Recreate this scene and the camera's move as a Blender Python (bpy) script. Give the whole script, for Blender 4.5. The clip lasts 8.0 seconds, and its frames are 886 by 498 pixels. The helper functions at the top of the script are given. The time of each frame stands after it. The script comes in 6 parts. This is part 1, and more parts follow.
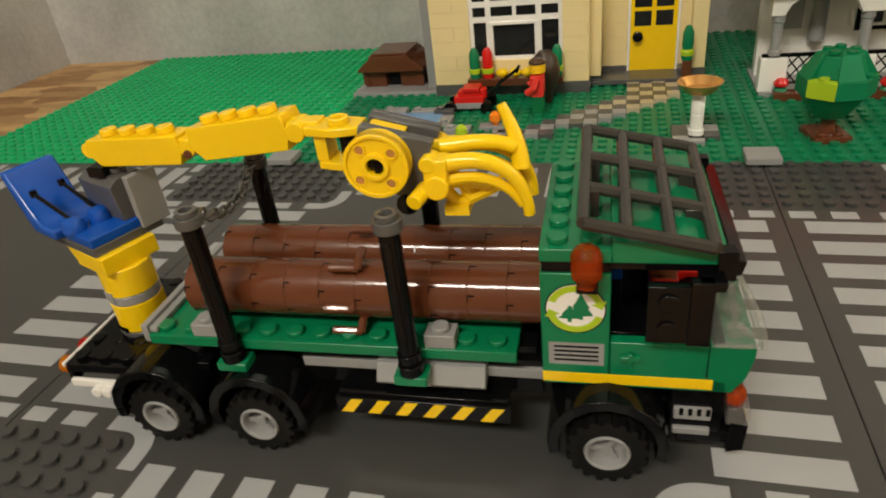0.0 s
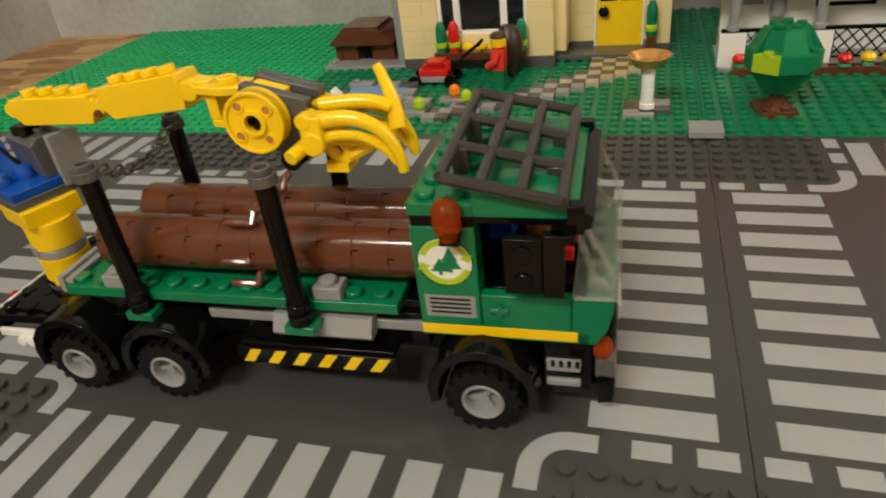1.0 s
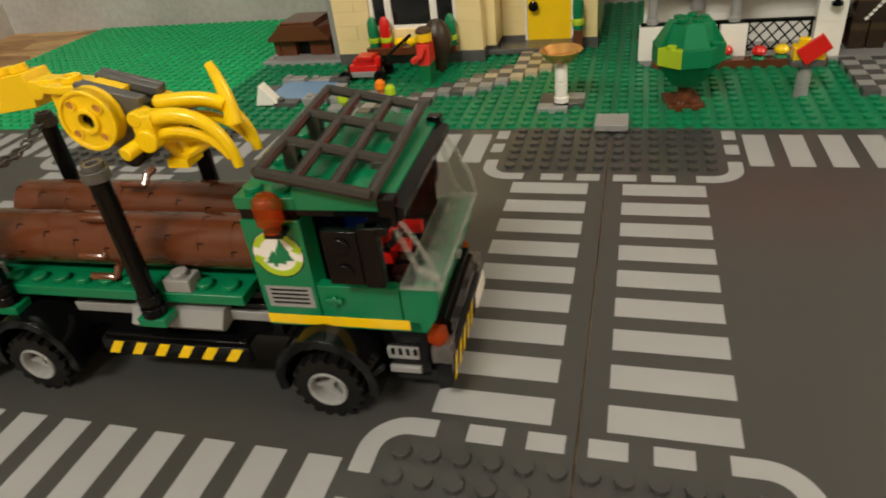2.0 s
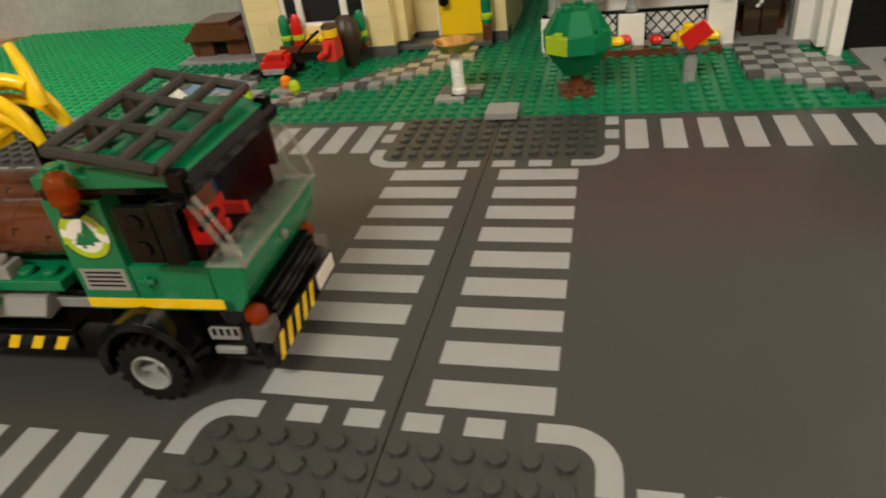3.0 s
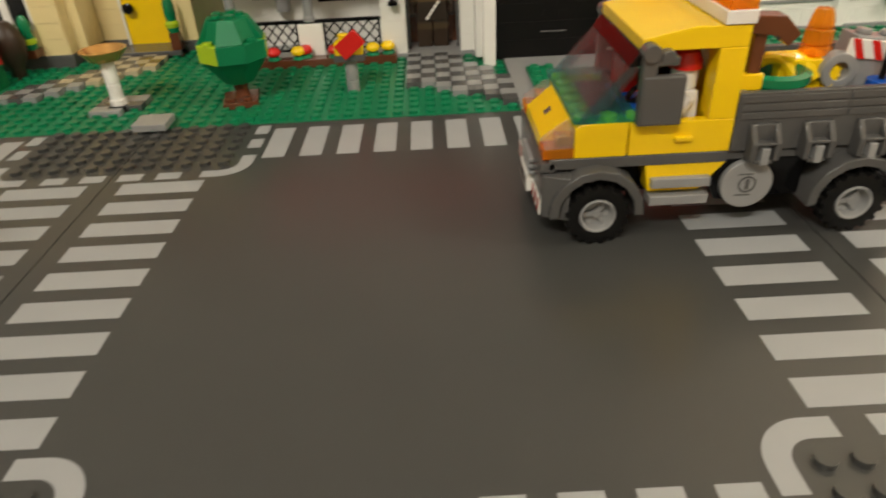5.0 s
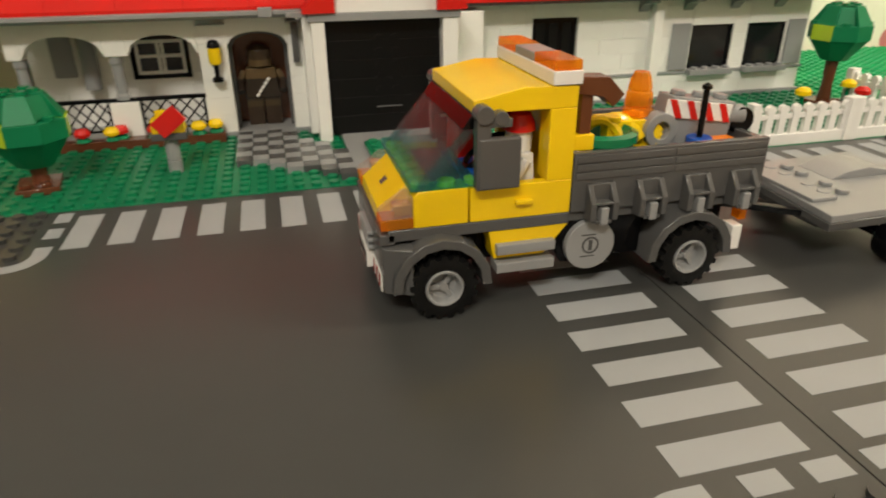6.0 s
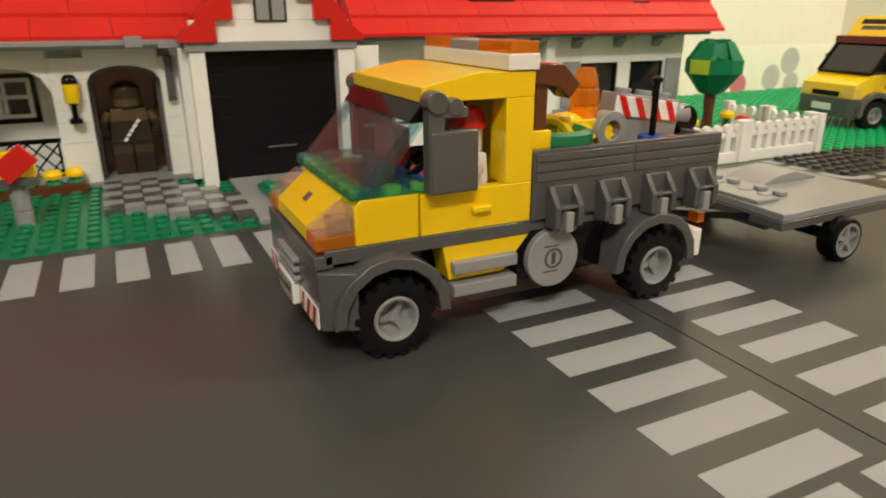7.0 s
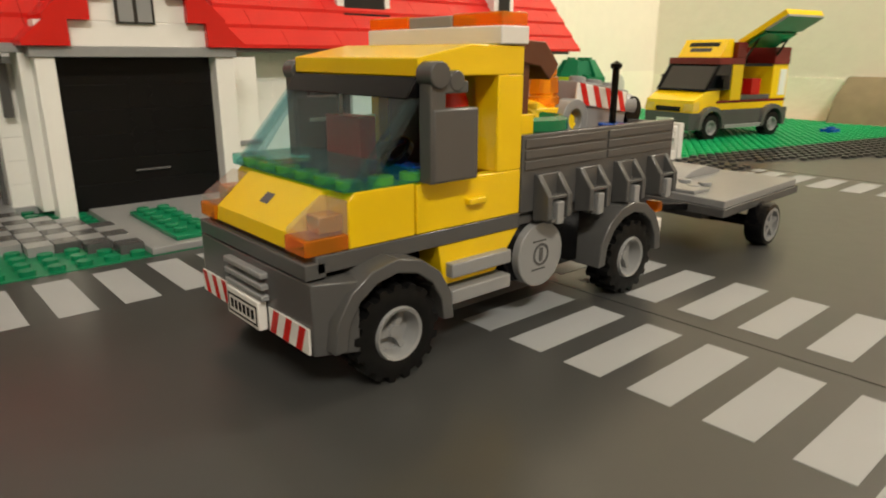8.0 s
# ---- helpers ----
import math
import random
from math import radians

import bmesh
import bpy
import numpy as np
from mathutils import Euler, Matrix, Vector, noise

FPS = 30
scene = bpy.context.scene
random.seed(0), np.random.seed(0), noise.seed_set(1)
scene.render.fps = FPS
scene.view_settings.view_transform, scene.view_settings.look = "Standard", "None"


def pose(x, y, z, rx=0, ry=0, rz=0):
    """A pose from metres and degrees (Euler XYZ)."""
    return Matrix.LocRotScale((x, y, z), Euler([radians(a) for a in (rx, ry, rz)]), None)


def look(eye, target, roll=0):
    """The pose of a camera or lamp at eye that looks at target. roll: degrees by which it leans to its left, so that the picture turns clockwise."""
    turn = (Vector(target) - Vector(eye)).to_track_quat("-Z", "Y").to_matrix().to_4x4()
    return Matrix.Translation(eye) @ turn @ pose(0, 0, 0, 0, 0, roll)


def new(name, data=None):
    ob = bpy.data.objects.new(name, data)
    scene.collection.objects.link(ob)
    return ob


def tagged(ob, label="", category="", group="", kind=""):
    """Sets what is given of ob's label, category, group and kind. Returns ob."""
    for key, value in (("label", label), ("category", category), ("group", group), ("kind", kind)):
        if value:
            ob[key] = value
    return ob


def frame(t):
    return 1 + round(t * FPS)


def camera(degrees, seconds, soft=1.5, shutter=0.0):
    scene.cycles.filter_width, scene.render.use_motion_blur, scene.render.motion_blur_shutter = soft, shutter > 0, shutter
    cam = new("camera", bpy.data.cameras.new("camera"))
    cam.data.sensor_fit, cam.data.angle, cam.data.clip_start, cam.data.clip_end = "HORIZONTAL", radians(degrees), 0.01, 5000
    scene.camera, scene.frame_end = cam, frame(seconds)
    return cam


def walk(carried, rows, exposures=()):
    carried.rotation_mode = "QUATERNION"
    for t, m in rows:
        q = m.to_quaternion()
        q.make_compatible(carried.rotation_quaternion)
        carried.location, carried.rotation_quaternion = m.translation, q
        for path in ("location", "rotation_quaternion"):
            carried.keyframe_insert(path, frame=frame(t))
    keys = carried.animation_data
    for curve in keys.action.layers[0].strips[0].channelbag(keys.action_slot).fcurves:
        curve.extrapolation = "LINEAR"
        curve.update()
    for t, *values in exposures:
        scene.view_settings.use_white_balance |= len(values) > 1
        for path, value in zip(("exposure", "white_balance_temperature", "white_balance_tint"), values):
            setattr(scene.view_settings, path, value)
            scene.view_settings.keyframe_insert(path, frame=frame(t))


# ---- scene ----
cam = camera(67.75, 8.0, soft=1.9, shutter=0.4)
# seconds, x, y, z in metres, yaw, pitch, roll in degrees
ROWS = [
    (0.0, -0.06557, -0.06651, 0.14263, 17.339, -30.395, -7.043),
    (0.5, -0.04908, -0.06729, 0.14042, 18.757, -30.924, -5.882),
    (1.0, -0.03094, -0.06784, 0.1373, 18.957, -31.791, -7.041),
    (1.5, -0.01081, -0.06556, 0.13693, 18.675, -32.538, -7.275),
    (3.0, 0.05163, -0.0569, 0.12401, 16.404, -32.006, -7.741),
    (3.5, 0.07278, -0.05493, 0.11601, 12.106, -33.228, -6.261),
    (4.0, 0.09024, -0.05328, 0.11532, 8.466, -33.12, -5.203),
    (5.5, 0.14399, -0.03973, 0.11415, -6.648, -30.021, -1.442),
    (6.0, 0.142, -0.03029, 0.10453, -14.219, -25.714, -0.356),
    (6.5, 0.13892, -0.0192, 0.08971, -20.338, -22.693, 0.208),
    (7.0, 0.13128, -0.0003, 0.07903, -25.953, -19.575, -0.112),
    (7.5, 0.12337, 0.01581, 0.07226, -33.613, -17.253, -0.037),
    (8.0, 0.10972, 0.03553, 0.0638, -41.328, -16.261, 0.159),
]
walk(cam, [(t, pose(x, y, z) @ pose(0, 0, 0, 0, 0, yaw) @ pose(0, 0, 0, 90 + pitch, 0, 0) @ pose(0, 0, 0, 0, 0, roll))
           for t, x, y, z, yaw, pitch, roll in ROWS],
     [(0.0, 0.0), (4.0, 0.0), (8.0, 0.0)])


# ---------- world and lamps: one warm room lamp behind the viewer, added fill, weak bounce ---
world = bpy.data.worlds.new("room_air")
scene.world = world
world.use_nodes = True
world.node_tree.nodes["Background"].inputs[0].default_value = (1.0, 0.86, 0.68, 1)
world.node_tree.nodes["Background"].inputs[1].default_value = 0.05


def unseen_lamp(x, y, z, length, width, watts, colour):
    data = bpy.data.lights.new("unseen_lamp", "AREA")
    data.shape, data.size, data.size_y, data.energy, data.color = "RECTANGLE", length, width, watts, colour
    ob = new("unseen_lamp", data)
    ob.matrix_basis = look((x, y, z), (x * 0.8 + 0.1, 0.75, 0.12))
    return ob


unseen_lamp(-0.50, -0.94, 1.28, 1.0, 0.16, 29.5, (1.0, 0.92, 0.79))
# unseen fill lamp, added to brighten the right-hand walls and van
unseen_lamp(0.85, 0.02, 0.64, 0.16, 0.20, 4.6, (1.0, 0.91, 0.77))

# ---------- helpers: all sizes below are in stud pitches of 8 mm ----------
U = 0.008
MATS = {}


def plastic(name, colour, rough=0.22, var=0.06, bump=0.02, clear=0.0, spec=0.5):
    """Moulded toy plastic: slight tone drift between bricks, fine scuffs, faint waviness."""
    m = bpy.data.materials.new(name)
    m.use_nodes = True
    nt = m.node_tree
    bsdf = nt.nodes["Principled BSDF"]
    coord = nt.nodes.new("ShaderNodeTexCoord")
    info = nt.nodes.new("ShaderNodeObjectInfo")
    big = nt.nodes.new("ShaderNodeTexNoise")
    big.inputs["Scale"].default_value = 45.0
    big.inputs["Detail"].default_value = 3.0
    fine = nt.nodes.new("ShaderNodeTexNoise")
    fine.inputs["Scale"].default_value = 160.0
    fine.inputs["Detail"].default_value = 2.0
    nt.links.new(coord.outputs["Object"], big.inputs["Vector"])
    nt.links.new(coord.outputs["Object"], fine.inputs["Vector"])
    add = nt.nodes.new("ShaderNodeMath")
    add.operation = "MULTIPLY_ADD"
    nt.links.new(info.outputs["Random"], add.inputs[0])
    add.inputs[1].default_value = var
    nt.links.new(big.outputs["Fac"], add.inputs[2])
    ramp = nt.nodes.new("ShaderNodeMapRange")
    ramp.inputs["From Min"].default_value, ramp.inputs["From Max"].default_value = 0.25, 0.85
    ramp.inputs["To Min"].default_value, ramp.inputs["To Max"].default_value = 1 - var, 1 + var
    nt.links.new(add.outputs[0], ramp.inputs["Value"])
    mul = nt.nodes.new("ShaderNodeVectorMath")
    mul.operation = "SCALE"
    mul.inputs[0].default_value = colour[:3]
    nt.links.new(ramp.outputs[0], mul.inputs["Scale"])
    nt.links.new(mul.outputs[0], bsdf.inputs["Base Color"])
    rr = nt.nodes.new("ShaderNodeMapRange")
    rr.inputs["To Min"].default_value, rr.inputs["To Max"].default_value = rough * 0.95, rough * 1.1
    nt.links.new(fine.outputs["Fac"], rr.inputs["Value"])
    nt.links.new(rr.outputs[0], bsdf.inputs["Roughness"])
    bp = nt.nodes.new("ShaderNodeBump")
    bp.inputs["Strength"].default_value = bump * 1.5
    bp.inputs["Distance"].default_value = 0.0004
    nt.links.new(big.outputs["Fac"], bp.inputs["Height"])
    nt.links.new(bp.outputs[0], bsdf.inputs["Normal"])
    bsdf.inputs["Specular IOR Level"].default_value = spec
    if clear:
        bsdf.inputs["Transmission Weight"].default_value = clear
        bsdf.inputs["IOR"].default_value = 1.35
    MATS[name] = m
    return m


GREEN = plastic("green_plastic", (0.002, 0.18, 0.07))
FIELD = plastic("field_green_plastic", (0.004, 0.40, 0.145), 0.35, 0.08)
LAWN = plastic("lawn_green_plastic", (0.003, 0.19, 0.08), 0.35, 0.10)
LEAF = plastic("leaf_green_plastic", (0.002, 0.18, 0.07), 0.42, 0.08, spec=0.25)
LIME = plastic("lime_plastic", (0.40, 0.58, 0.02))
YELLOW = plastic("yellow_plastic", (0.92, 0.62, 0.005), 0.2, 0.05)
BROWN = plastic("reddish_brown_plastic", (0.115, 0.036, 0.015), 0.12, bump=0.008)
BLACK = plastic("black_plastic", (0.0035, 0.0035, 0.004), 0.09, spec=0.2)
CHARCOAL = plastic("charcoal_plastic", (0.035, 0.032, 0.028), 0.18)
DARK = plastic("dark_grey_plastic", (0.088, 0.088, 0.087), 0.24)
ROAD = plastic("road_grey_plastic", (0.054, 0.055, 0.053), 0.28, 0.03, 0.0, spec=0.42)
LIGHT = plastic("light_grey_plastic", (0.28, 0.285, 0.285), 0.28)
WHITE = plastic("white_plastic", (0.84, 0.83, 0.79), 0.28, 0.04)
PAINT = plastic("white_road_print", (0.335, 0.35, 0.36), 0.42, 0.05)
TAN = plastic("tan_plastic", (0.80, 0.66, 0.34), 0.3, 0.05)
RED = plastic("red_plastic", (0.62, 0.012, 0.008), 0.25)
MAROON = plastic("dark_red_plastic", (0.16, 0.010, 0.008), 0.25)
BLUE = plastic("blue_plastic", (0.004, 0.075, 0.42), 0.2)
ORANGE = plastic("orange_plastic", (0.85, 0.22, 0.01))
RUBBER = plastic("tyre_rubber", (0.006, 0.006, 0.006), 0.5, 0.1, spec=0.2)
PEARL = plastic("copper_pearl_plastic", (0.72, 0.40, 0.13), 0.2)
PEARL.node_tree.nodes["Principled BSDF"].inputs["Metallic"].default_value = 0.7


def clear_plastic(name, colour, body=0.0, rough=0.04, tint=None, gloss=0.35):
    """See-through tinted plastic with a gloss that grows at grazing angles; body adds milky colour."""
    m = bpy.data.materials.new(name)
    m.use_nodes = True
    nt = m.node_tree
    out = nt.nodes["Material Output"]
    nt.nodes.remove(nt.nodes["Principled BSDF"])
    tr = nt.nodes.new("ShaderNodeBsdfTransparent")
    tr.inputs[0].default_value = (*(tint or colour), 1)
    di = nt.nodes.new("ShaderNodeBsdfPrincipled")
    di.inputs["Base Color"].default_value = (*colour, 1)
    di.inputs["Roughness"].default_value = 0.2
    gl = nt.nodes.new("ShaderNodeBsdfGlossy")
    gl.inputs["Roughness"].default_value = rough
    noise_tex = nt.nodes.new("ShaderNodeTexNoise")
    noise_tex.inputs["Scale"].default_value = 220.0
    bp = nt.nodes.new("ShaderNodeBump")
    bp.inputs["Strength"].default_value, bp.inputs["Distance"].default_value = 0.06, 0.0004
    nt.links.new(noise_tex.outputs["Fac"], bp.inputs["Height"])
    nt.links.new(bp.outputs[0], gl.inputs["Normal"])
    lw = nt.nodes.new("ShaderNodeLayerWeight")
    lw.inputs["Blend"].default_value = 0.5
    pw = nt.nodes.new("ShaderNodeMath")
    pw.operation = "POWER"
    pw.inputs[1].default_value = 4.0
    nt.links.new(lw.outputs["Facing"], pw.inputs[0])
    fr = nt.nodes.new("ShaderNodeMath")
    fr.operation = "MULTIPLY_ADD"
    fr.inputs[1].default_value, fr.inputs[2].default_value = gloss, 0.02
    nt.links.new(pw.outputs[0], fr.inputs[0])
    a = nt.nodes.new("ShaderNodeMixShader")
    a.inputs[0].default_value = body
    nt.links.new(tr.outputs[0], a.inputs[1])
    nt.links.new(di.outputs[0], a.inputs[2])
    b = nt.nodes.new("ShaderNodeMixShader")
    nt.links.new(fr.outputs[0], b.inputs[0])
    nt.links.new(a.outputs[0], b.inputs[1])
    nt.links.new(gl.outputs[0], b.inputs[2])
    nt.links.new(b.outputs[0], out.inputs[0])
    return m


AMBER = clear_plastic("amber_clear_plastic", (1.0, 0.33, 0.015), 0.34, tint=(1.0, 0.60, 0.09))
LENS = clear_plastic("clear_lamp_plastic", (0.92, 0.90, 0.87), 0.10)
BEACON = clear_plastic("deep_amber_clear_plastic", (0.85, 0.14, 0.01), 0.16, tint=(0.95, 0.34, 0.03))
REDGLASS = clear_plastic("red_clear_plastic", (0.9, 0.05, 0.03), 0.3)
CLEAR = clear_plastic("clear_plastic", (0.97, 0.98, 0.97), 0.0, gloss=0.05)
# whitish body puts the bright edge glints of clear plastic into the colour
GLINT_CLEAR = clear_plastic("glint_clear_plastic", (0.90, 0.92, 0.90), 0.09, gloss=0.35)
DEEP_TEAL = clear_plastic("deep_teal_clear_plastic", (0.03, 0.30, 0.32), 0.2, tint=(0.5, 0.86, 0.80))
TEAL = clear_plastic("pale_blue_clear_plastic", (0.74, 0.86, 0.88), 0.02, gloss=0.3)
WATER = plastic("clear_blue_plastic", (0.25, 0.45, 0.75), 0.1, 0.03, 0.02, 0.3)
GARAGE = plastic("black_door_plastic", (0.004, 0.004, 0.004), 0.4, spec=0.25)
FUR = plastic("brown_figure_plastic", (0.055, 0.032, 0.016), 0.4, 0.2)


class Form:
    """A mesh under way, in stud pitches."""

    def __init__(self):
        self.v, self.f = [], []

    def add(self, verts, faces):
        n = len(self.v)
        self.v += [tuple(p) for p in verts]
        self.f += [[n + i for i in face] for face in faces]
        return self

    def box(self, x0, x1, y0, y1, z0, z1):
        self.add([(x, y, z) for z in (z0, z1) for y in (y0, y1) for x in (x0, x1)],
                 [(0, 2, 3, 1), (4, 5, 7, 6), (0, 1, 5, 4), (2, 6, 7, 3), (0, 4, 6, 2), (1, 3, 7, 5)])
        return self

    def turned(self, m):
        """All points so far through a matrix."""
        self.v = [tuple(m @ Vector(p)) for p in self.v]
        return self

    def join(self, other, m=None):
        self.add([m @ Vector(p) for p in other.v] if m else other.v, other.f)
        return self

    def prism(self, axis, outline, a, b):
        """An outline in the two other axes, pulled along axis from a to b. Outline order: (y, z), (x, z) or (x, y)."""
        n = len(outline)

        def at(p, w):
            return {"x": (w, p[0], p[1]), "y": (p[0], w, p[1]), "z": (p[0], p[1], w)}[axis]
        verts = [at(p, a) for p in outline] + [at(p, b) for p in outline]
        faces = [list(range(n)), list(range(2 * n - 1, n - 1, -1))]
        faces += [(i, n + i, n + (i + 1) % n, (i + 1) % n) for i in range(n)]
        area = sum(outline[i][0] * outline[(i + 1) % n][1] - outline[(i + 1) % n][0] * outline[i][1] for i in range(n))
        flip = (area > 0) == (b > a)
        if axis == "y":
            flip = not flip
        if not flip:
            faces = [list(reversed(f)) for f in faces]
        self.add(verts, faces)
        return self

    def cyl(self, p, q, r, r2=None, seg=16, hole=0.0):
        """A round bar from p to q; a tube where hole is its inner radius."""
        r2 = r if r2 is None else r2
        p, q = Vector(p), Vector(q)
        w = (q - p).normalized()
        u = w.orthogonal().normalized()
        s = w.cross(u)
        ring = [u * math.cos(2 * math.pi * (i + 0.5) / seg) + s * math.sin(2 * math.pi * (i + 0.5) / seg) for i in range(seg)]
        verts = [p + d * r for d in ring] + [q + d * r2 for d in ring]
        faces = [(i, (i + 1) % seg, seg + (i + 1) % seg, seg + i) for i in range(seg)]
        if hole:
            verts += [p + d * hole for d in ring] + [q + d * hole for d in ring]
            k = 2 * seg
            faces += [(k + (i + 1) % seg, k + i, k + seg + i, k + seg + (i + 1) % seg) for i in range(seg)]
            faces += [(i, k + i, k + (i + 1) % seg, (i + 1) % seg) for i in range(seg)]
            faces += [(seg + (i + 1) % seg, k + seg + (i + 1) % seg, k + seg + i, seg + i) for i in range(seg)]
        else:
            faces += [list(range(seg - 1, -1, -1)), list(range(seg, 2 * seg))]
        self.add(verts, faces)
        return self

    def spin(self, p, w, profile, seg=20):
        """A turned form about the axis w through p; profile: (radius, height along w)."""
        p, w = Vector(p), Vector(w).normalized()
        u = w.orthogonal().normalized()
        s = w.cross(u)
        verts, faces, n = [], [], len(profile)
        for i in range(seg):
            d = u * math.cos(2 * math.pi * i / seg) + s * math.sin(2 * math.pi * i / seg)
            verts += [p + d * r + w * h for r, h in profile]
        for i in range(seg):
            j = (i + 1) % seg
            faces += [(i * n + k, j * n + k, j * n + k + 1, i * n + k + 1) for k in range(n - 1)]
        closed = profile[0] == profile[-1]
        if profile[0][0] > 1e-6 and not closed:
            faces.append([i * n for i in range(seg - 1, -1, -1)])
        if profile[-1][0] > 1e-6 and not closed:
            faces.append([i * n + n - 1 for i in range(seg)])
        self.add(verts, faces)
        return self

    def pipe(self, points, r, seg=8, r_end=None):
        """A bent bar through points, tapering to r_end."""
        points = [Vector(p) for p in points]
        n, verts, faces = len(points), [], []
        ref = None
        for k, p in enumerate(points):
            w = (points[min(k + 1, n - 1)] - points[max(k - 1, 0)]).normalized()
            if ref is None:
                ref = w.orthogonal().normalized()
            ref = (ref - w * ref.dot(w)).normalized()
            s = w.cross(ref)
            rk = r if r_end is None else r + (r_end - r) * k / (n - 1)
            verts += [p + (ref * math.cos(2 * math.pi * i / seg) + s * math.sin(2 * math.pi * i / seg)) * rk for i in range(seg)]
        for k in range(n - 1):
            faces += [(k * seg + i, k * seg + (i + 1) % seg, (k + 1) * seg + (i + 1) % seg, (k + 1) * seg + i) for i in range(seg)]
        faces += [list(range(seg - 1, -1, -1)), list(range((n - 1) * seg, n * seg))]
        self.add(verts, faces)
        return self

    def stud(self, x, y, z, seg=12):
        self.cyl((x, y, z), (x, y, z + 0.2), 0.30, seg=seg)
        return self

    def studs(self, x0, x1, y0, y1, z, seg=12):
        """Studs over whole cells from x0 to x1 and y0 to y1."""
        for i in range(round(x1 - x0)):
            for j in range(round(y1 - y0)):
                self.stud(x0 + i + 0.5, y0 + j + 0.5, z, seg)
        return self


def mesh_of(name, form, material, angle=32):
    me = bpy.data.meshes.new(name)
    me.from_pydata([(x * U, y * U, z * U) for x, y, z in form.v], [], form.f)
    me.materials.append(material)
    bm = bmesh.new()
    bm.from_mesh(me)
    bmesh.ops.recalc_face_normals(bm, faces=bm.faces)
    bm.to_mesh(me)
    bm.free()
    me.polygons.foreach_set("use_smooth", [True] * len(me.polygons))
    me.set_sharp_from_angle(angle=radians(angle))
    me.update()
    return me


def soften(ob, width=0.035):
    """Worn, rounded moulding edges."""
    b = ob.modifiers.new("edge", "BEVEL")
    b.width, b.segments, b.limit_method, b.angle_limit = width * U, 2, "ANGLE", radians(50)
    b.harden_normals = False
    return ob


def part(name, form, material, parent, label="", edge=0.035, at=None):
    ob = new(name, mesh_of(name, form, material))
    ob.parent = parent
    if at is not None:
        ob.matrix_basis = at
    if edge:
        soften(ob, edge)
    return tagged(ob, label)


def thing(name, x, y, z, label, category, yaw=0.0, group="", kind=""):
    ob = new(name)
    ob.empty_display_size = 0.005
    ob.matrix_basis = pose(x * U, y * U, z * U, 0, 0, yaw)
    return tagged(ob, label, category, group, kind)


def solid(name, form, material, x, y, z, label, category, yaw=0.0, group="", kind="", edge=0.035):
    """A thing that is one mesh."""
    ob = new(name, mesh_of(name, form, material))
    ob.matrix_basis = pose(x * U, y * U, z * U, 0, 0, yaw)
    if edge:
        soften(ob, edge)
    return tagged(ob, label, category, group, kind)


def spot(x, y, z, rx=0, ry=0, rz=0):
    return pose(x * U, y * U, z * U, rx, ry, rz)

# ---------- room ----------
def concrete(name, tone, scale, depth=0.25):
    m = bpy.data.materials.new(name)
    m.use_nodes = True
    nt = m.node_tree
    bsdf = nt.nodes["Principled BSDF"]
    coord = nt.nodes.new("ShaderNodeTexCoord")
    a = nt.nodes.new("ShaderNodeTexNoise")
    a.inputs["Scale"].default_value, a.inputs["Detail"].default_value, a.inputs["Roughness"].default_value = scale, 6, 0.6
    b = nt.nodes.new("ShaderNodeTexVoronoi")
    b.feature, b.distance = "F1", "CHEBYCHEV"
    b.inputs["Scale"].default_value = scale * 1.1
    c = nt.nodes.new("ShaderNodeTexNoise")
    c.inputs["Scale"].default_value, c.inputs["Detail"].default_value = scale * 22, 5
    for n in (a, b, c):
        nt.links.new(coord.outputs["Object"], n.inputs["Vector"])
    mix = nt.nodes.new("ShaderNodeMix")
    mix.data_type = "FLOAT"
    mix.inputs[0].default_value = 0.35
    nt.links.new(a.outputs["Fac"], mix.inputs[2])
    nt.links.new(b.outputs["Distance"], mix.inputs[3])
    mix2 = nt.nodes.new("ShaderNodeMix")
    mix2.data_type = "FLOAT"
    mix2.inputs[0].default_value = 0.25
    nt.links.new(mix.outputs[0], mix2.inputs[2])
    nt.links.new(c.outputs["Fac"], mix2.inputs[3])
    ramp = nt.nodes.new("ShaderNodeValToRGB")
    ramp.color_ramp.elements[0].position, ramp.color_ramp.elements[1].position = 0.3, 0.62
    ramp.color_ramp.elements[0].color = tuple(t * (1 - depth * 1.1) for t in tone) + (1,)
    ramp.color_ramp.elements[1].color = tuple(t * (1 + depth * 0.88) for t in tone) + (1,)
    nt.links.new(mix2.outputs[0], ramp.inputs[0])
    nt.links.new(ramp.outputs[0], bsdf.inputs["Base Color"])
    bsdf.inputs["Roughness"].default_value = 0.85
    bp = nt.nodes.new("ShaderNodeBump")
    bp.inputs["Strength"].default_value, bp.inputs["Distance"].default_value = 0.4, 0.002
    nt.links.new(c.outputs["Fac"], bp.inputs["Height"])
    nt.links.new(bp.outputs[0], bsdf.inputs["Normal"])
    return m


